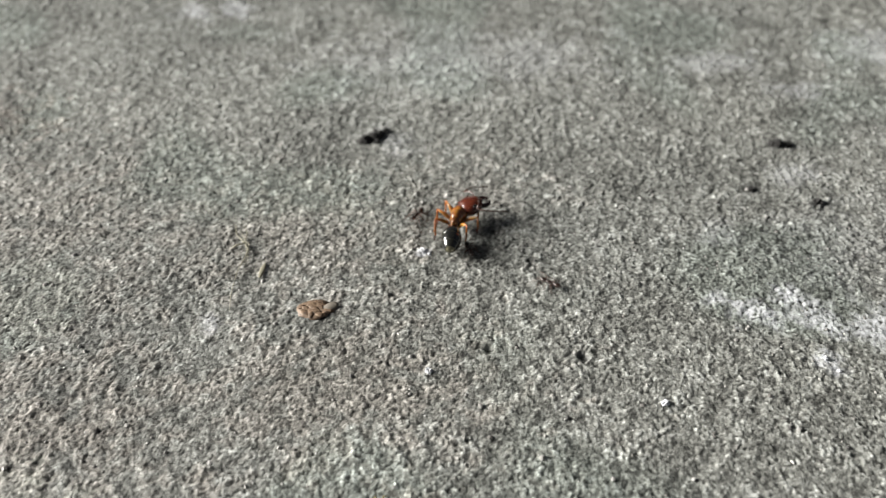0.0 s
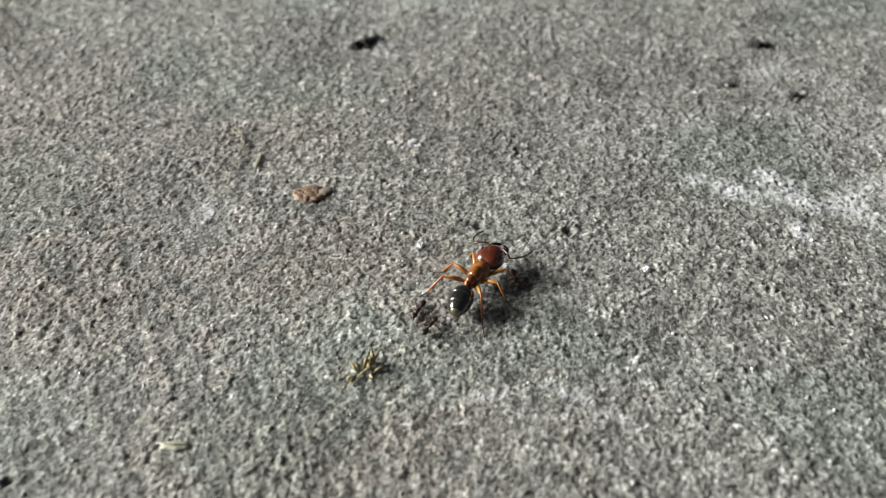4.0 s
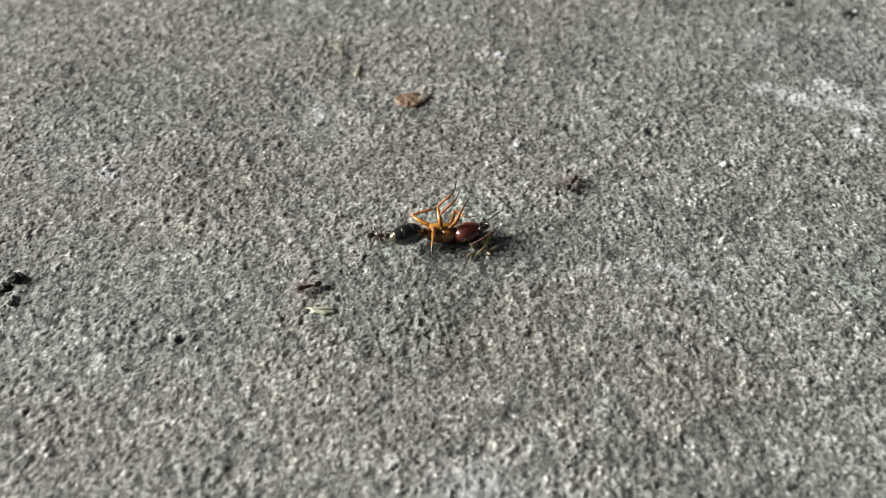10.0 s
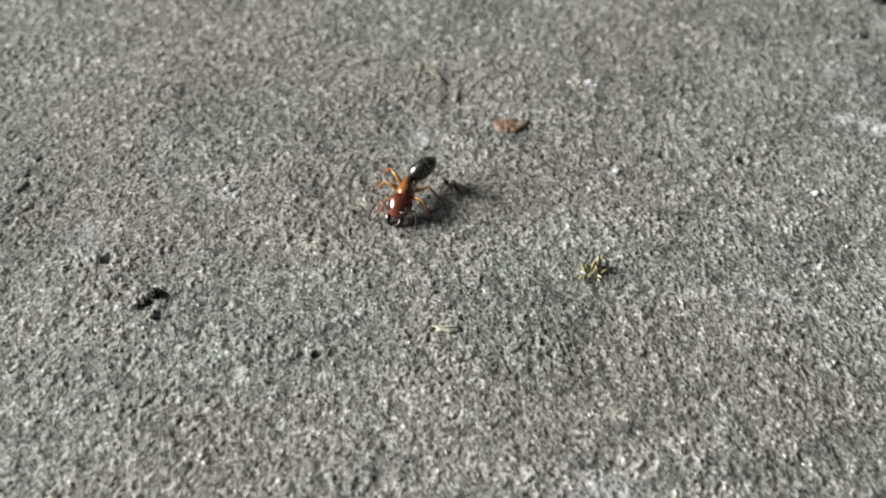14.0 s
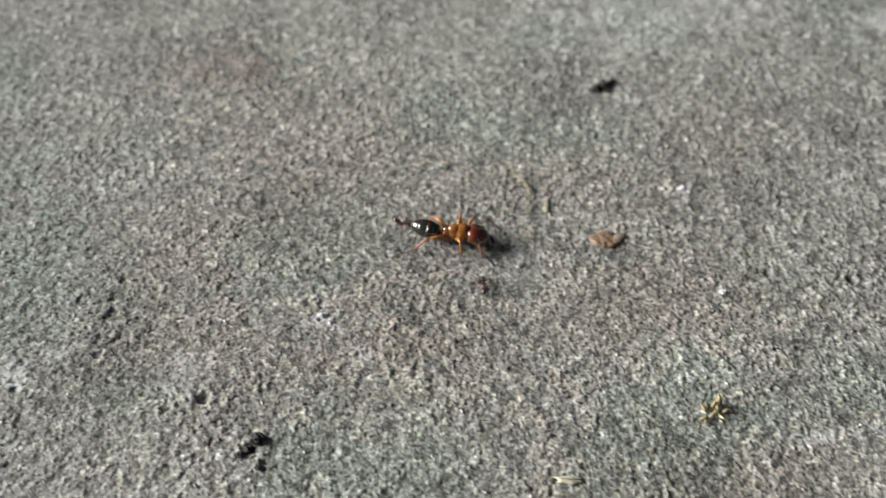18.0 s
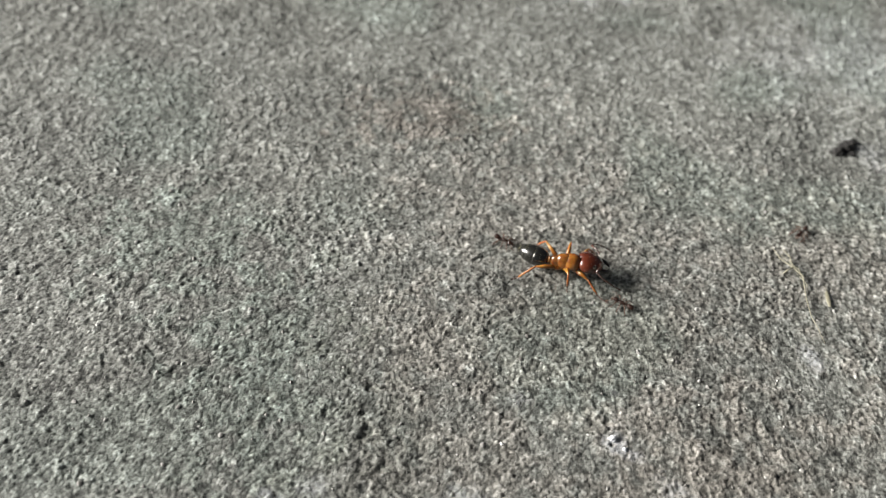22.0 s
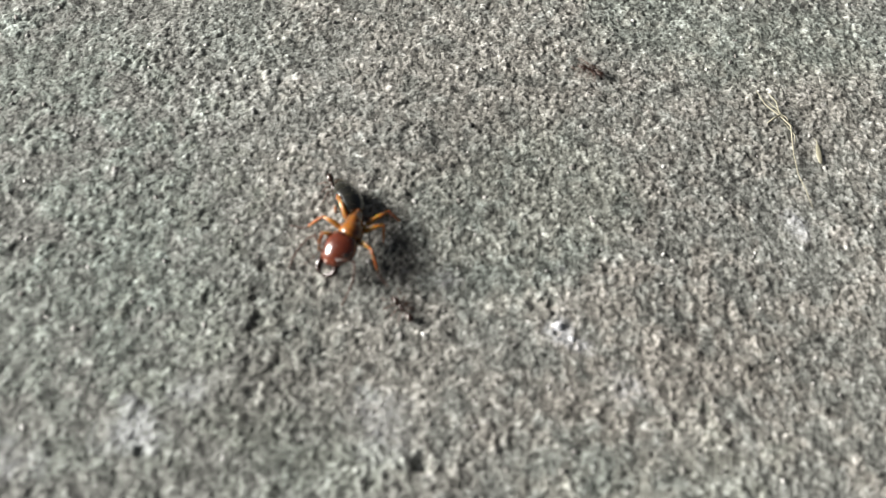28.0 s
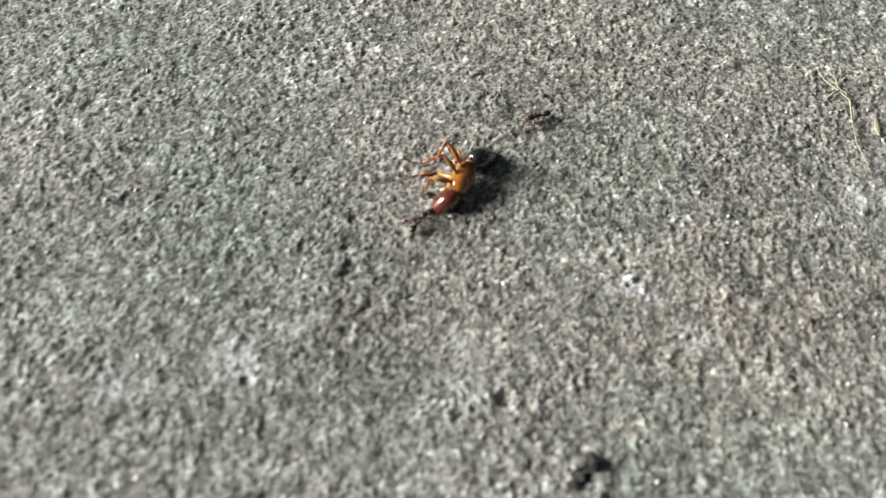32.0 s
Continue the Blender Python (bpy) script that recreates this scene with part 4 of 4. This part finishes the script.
    walk(small_two, [(t, pose(x * CM, y * CM, (ground_height(x, y) + 0.004) * CM, 0, 0, turn)) for t, x, y, turn in (
        (0, -0.25, 0.71, -121),
        (0.5, -0.31, 0.61, -201),
        (1, -0.22, 0.86, -121),
        (2, -0.35, -0.51, -77),
        (3, -0.11, -1.15, -79),
        (3.5, -0.09, -1.80, -109),
        (5.5, -0.83, -3.22, -130),
        (6, -1.42, -3.39, -167),
        (6.7, -2.21, -3.54, -201),
        (7, -2.31, -3.05, -201),
        (8, -2.74, -3.34, -281),
        (9, -1.71, -2.60, -361),
        (9.5, -1.69, -3.59, -441),
        (10, -2.15, -3.45, -521),
        (10.5, -2.62, -3.67, -510),
        (11.5, -3.59, -4.29, -507),
        (12.5, -4.65, -4.99, -530),
        (14.5, -6.45, -4.81, -610),
        (16.5, -4.00, -4.73, -678),
        (18, -2.65, -1.41, -629),
        (20, -4.09, -0.17, -580),
        (21, -4.00, -0.38, -576),
        (22, -4.02, -0.26, -576),
        (23, -3.93, -0.33, -577),
        (23.5, -3.90, -0.36, -579),
        (24, -3.91, -0.50, -585),
        (24.5, -3.90, -0.74, -585),
        (26.5, -4.89, -1.10, -617),
        (27, -5.35, -1.18, -587),
        (27.5, -5.38, -1.16, -575),
        (28, -5.49, -1.66, -595),
        (28.6, -5.31, -2.08, -661),
        (30, -6.00, -4.20, -741),
        (32, -6.60, -5.60, -821),
    )])
    walk(small_three, [(t, pose(x * CM, y * CM, (ground_height(x, y) + 0.004) * CM, 0, 0, turn)) for t, x, y, turn in (
        (0, 1.12, -0.36, 146),
        (1, -0.21, 1.02, 191),
        (2, 0.55, -0.36, 271),
        (3, 0.82, -1.51, 284),
        (5.5, 0.40, -2.36, 254),
        (6, -0.12, -2.58, 204),
        (6.5, -0.95, -3.07, 164),
        (7, -1.38, -3.49, 124),
        (8, -0.64, -3.72, 44),
        (8.5, -0.22, -3.59, 43),
        (9, 0.23, -2.93, 66),
        (10.5, 0.60, -1.77, 43),
        (11.2, 2.23, -1.06, 22),
        (12, 3.60, -0.54, 32),
        (13, 5.40, 0.60, 59),
        (17, 6.60, 2.60, 139),
        (20, 4.00, 3.00, 198),
        (20.8, 2.20, 2.40, 210),
        (21.5, -1.32, 0.41, 144),
        (22, -1.85, 0.79, 224),
        (22.5, -2.48, 0.11, 276),
        (23, -2.33, -1.20, 299),
        (23.5, -2.06, -1.68, 305),
        (24, -1.67, -2.25, 332),
        (25, -1.00, -2.60, 412),
        (26.5, -1.49, -1.28, 492),
        (27, -2.45, -0.85, 513),
        (27.5, -3.12, -0.50, 485),
        (28.3, -4.34, 1.25, 536),
        (29, -6.13, 1.36, 591),
        (29.5, -6.51, 0.90, 671),
        (30, -5.39, 1.21, 680),
        (30.5, -4.30, 0.28, 606),
        (31.2, -4.40, 0.05, 563),
        (32, -4.96, -0.18, 563),
    )])
    # legs: spread while it stands, folded and kicking in the air while it lies on its back
    folds = ((-46, 112, 72), (-60, 62, 50), (-44, 122, 72))
    for n, (leg, low, x, s, out, thigh) in enumerate(LEGS):
        lift_up, fold, aside = folds[n // 2]
        rows, bends = [], []
        for k in range(65):
            t = 0.5 * k
            lying = 6.4 <= t <= 13.1 or t >= 28.5
            kick = math.sin(2.1 * t + 1.9 * n) + 0.6 * math.sin(5.3 * t + 2.7 * n)
            if not lying:
                swing, lift, bend, twist = out + 7 * kick, 24 + 3 * kick, 76 + 4 * kick, 0
            if t <= 3.5:
                swing, lift, bend = out + 5 * kick, 32 + 3 * kick, 122 + 6 * kick
            if n == 3 and 2.5 <= t <= 3.5:
                swing, lift, bend = 96, 16, 60
            if 26.5 <= t <= 28.2 and n in (0, 3, 4):
                swing, lift, bend = out + 8 * kick, 30 + 3 * kick, 112 + 6 * kick
            if n == 0 and 1.9 <= t <= 3.2:
                swing, lift, bend, twist = 6, 40, 82, -90
            if n == 5 and 23.5 <= t <= 24.5:
                swing, lift, bend = 118, 44, 96
            if n in (2, 3) and 17.5 <= t <= 24.5:
                swing, lift, bend = 78 + 4 * kick, 30 + 3 * kick, 118 + 4 * kick
            if n == 0 and 17.5 <= t < 19.5:
                swing, lift, bend = 34 + 3 * kick, -2, 62 + 4 * kick
            if n == 4 and 17 <= t < 23.5:
                swing, lift, bend = 160 + 3 * kick, 14 + 2 * kick, 48 + 4 * kick
            if n == 0 and 19.5 <= t <= 24.5:
                swing, lift, bend = 38 + 3 * kick, -2, 34 + 3 * kick
            if n == 4 and 23.5 <= t <= 24.5:
                swing, lift, bend = 168, 6, 16 + 3 * kick
            if n == 5 and 6.4 <= t <= 13.1:
                swing, lift, bend, twist = 98 + 2 * kick, 8 + 2 * kick, 10 + 3 * kick, 0
            elif lying:
                if n == 4 and t < 20:
                    swing, lift, bend, twist = 150 + 4 * kick, -24 + 4 * kick, 132 + 6 * kick, 40
                else:
                    swing, lift, bend, twist = out + 14 * kick, lift_up + 10 * kick, fold + 14 * kick, -s * aside
            rows.append((t, pose(x * CM, 0.048 * s * CM, -0.030 * CM, 0, 0, s * swing) @ pose(0, 0, 0, 0, -lift, 0)))
            bends.append((t, pose(thigh * CM, 0, 0, twist) @ pose(0, 0, 0, 0, bend, 0)))
        walk(leg, rows)
        walk(low, bends)


motions()
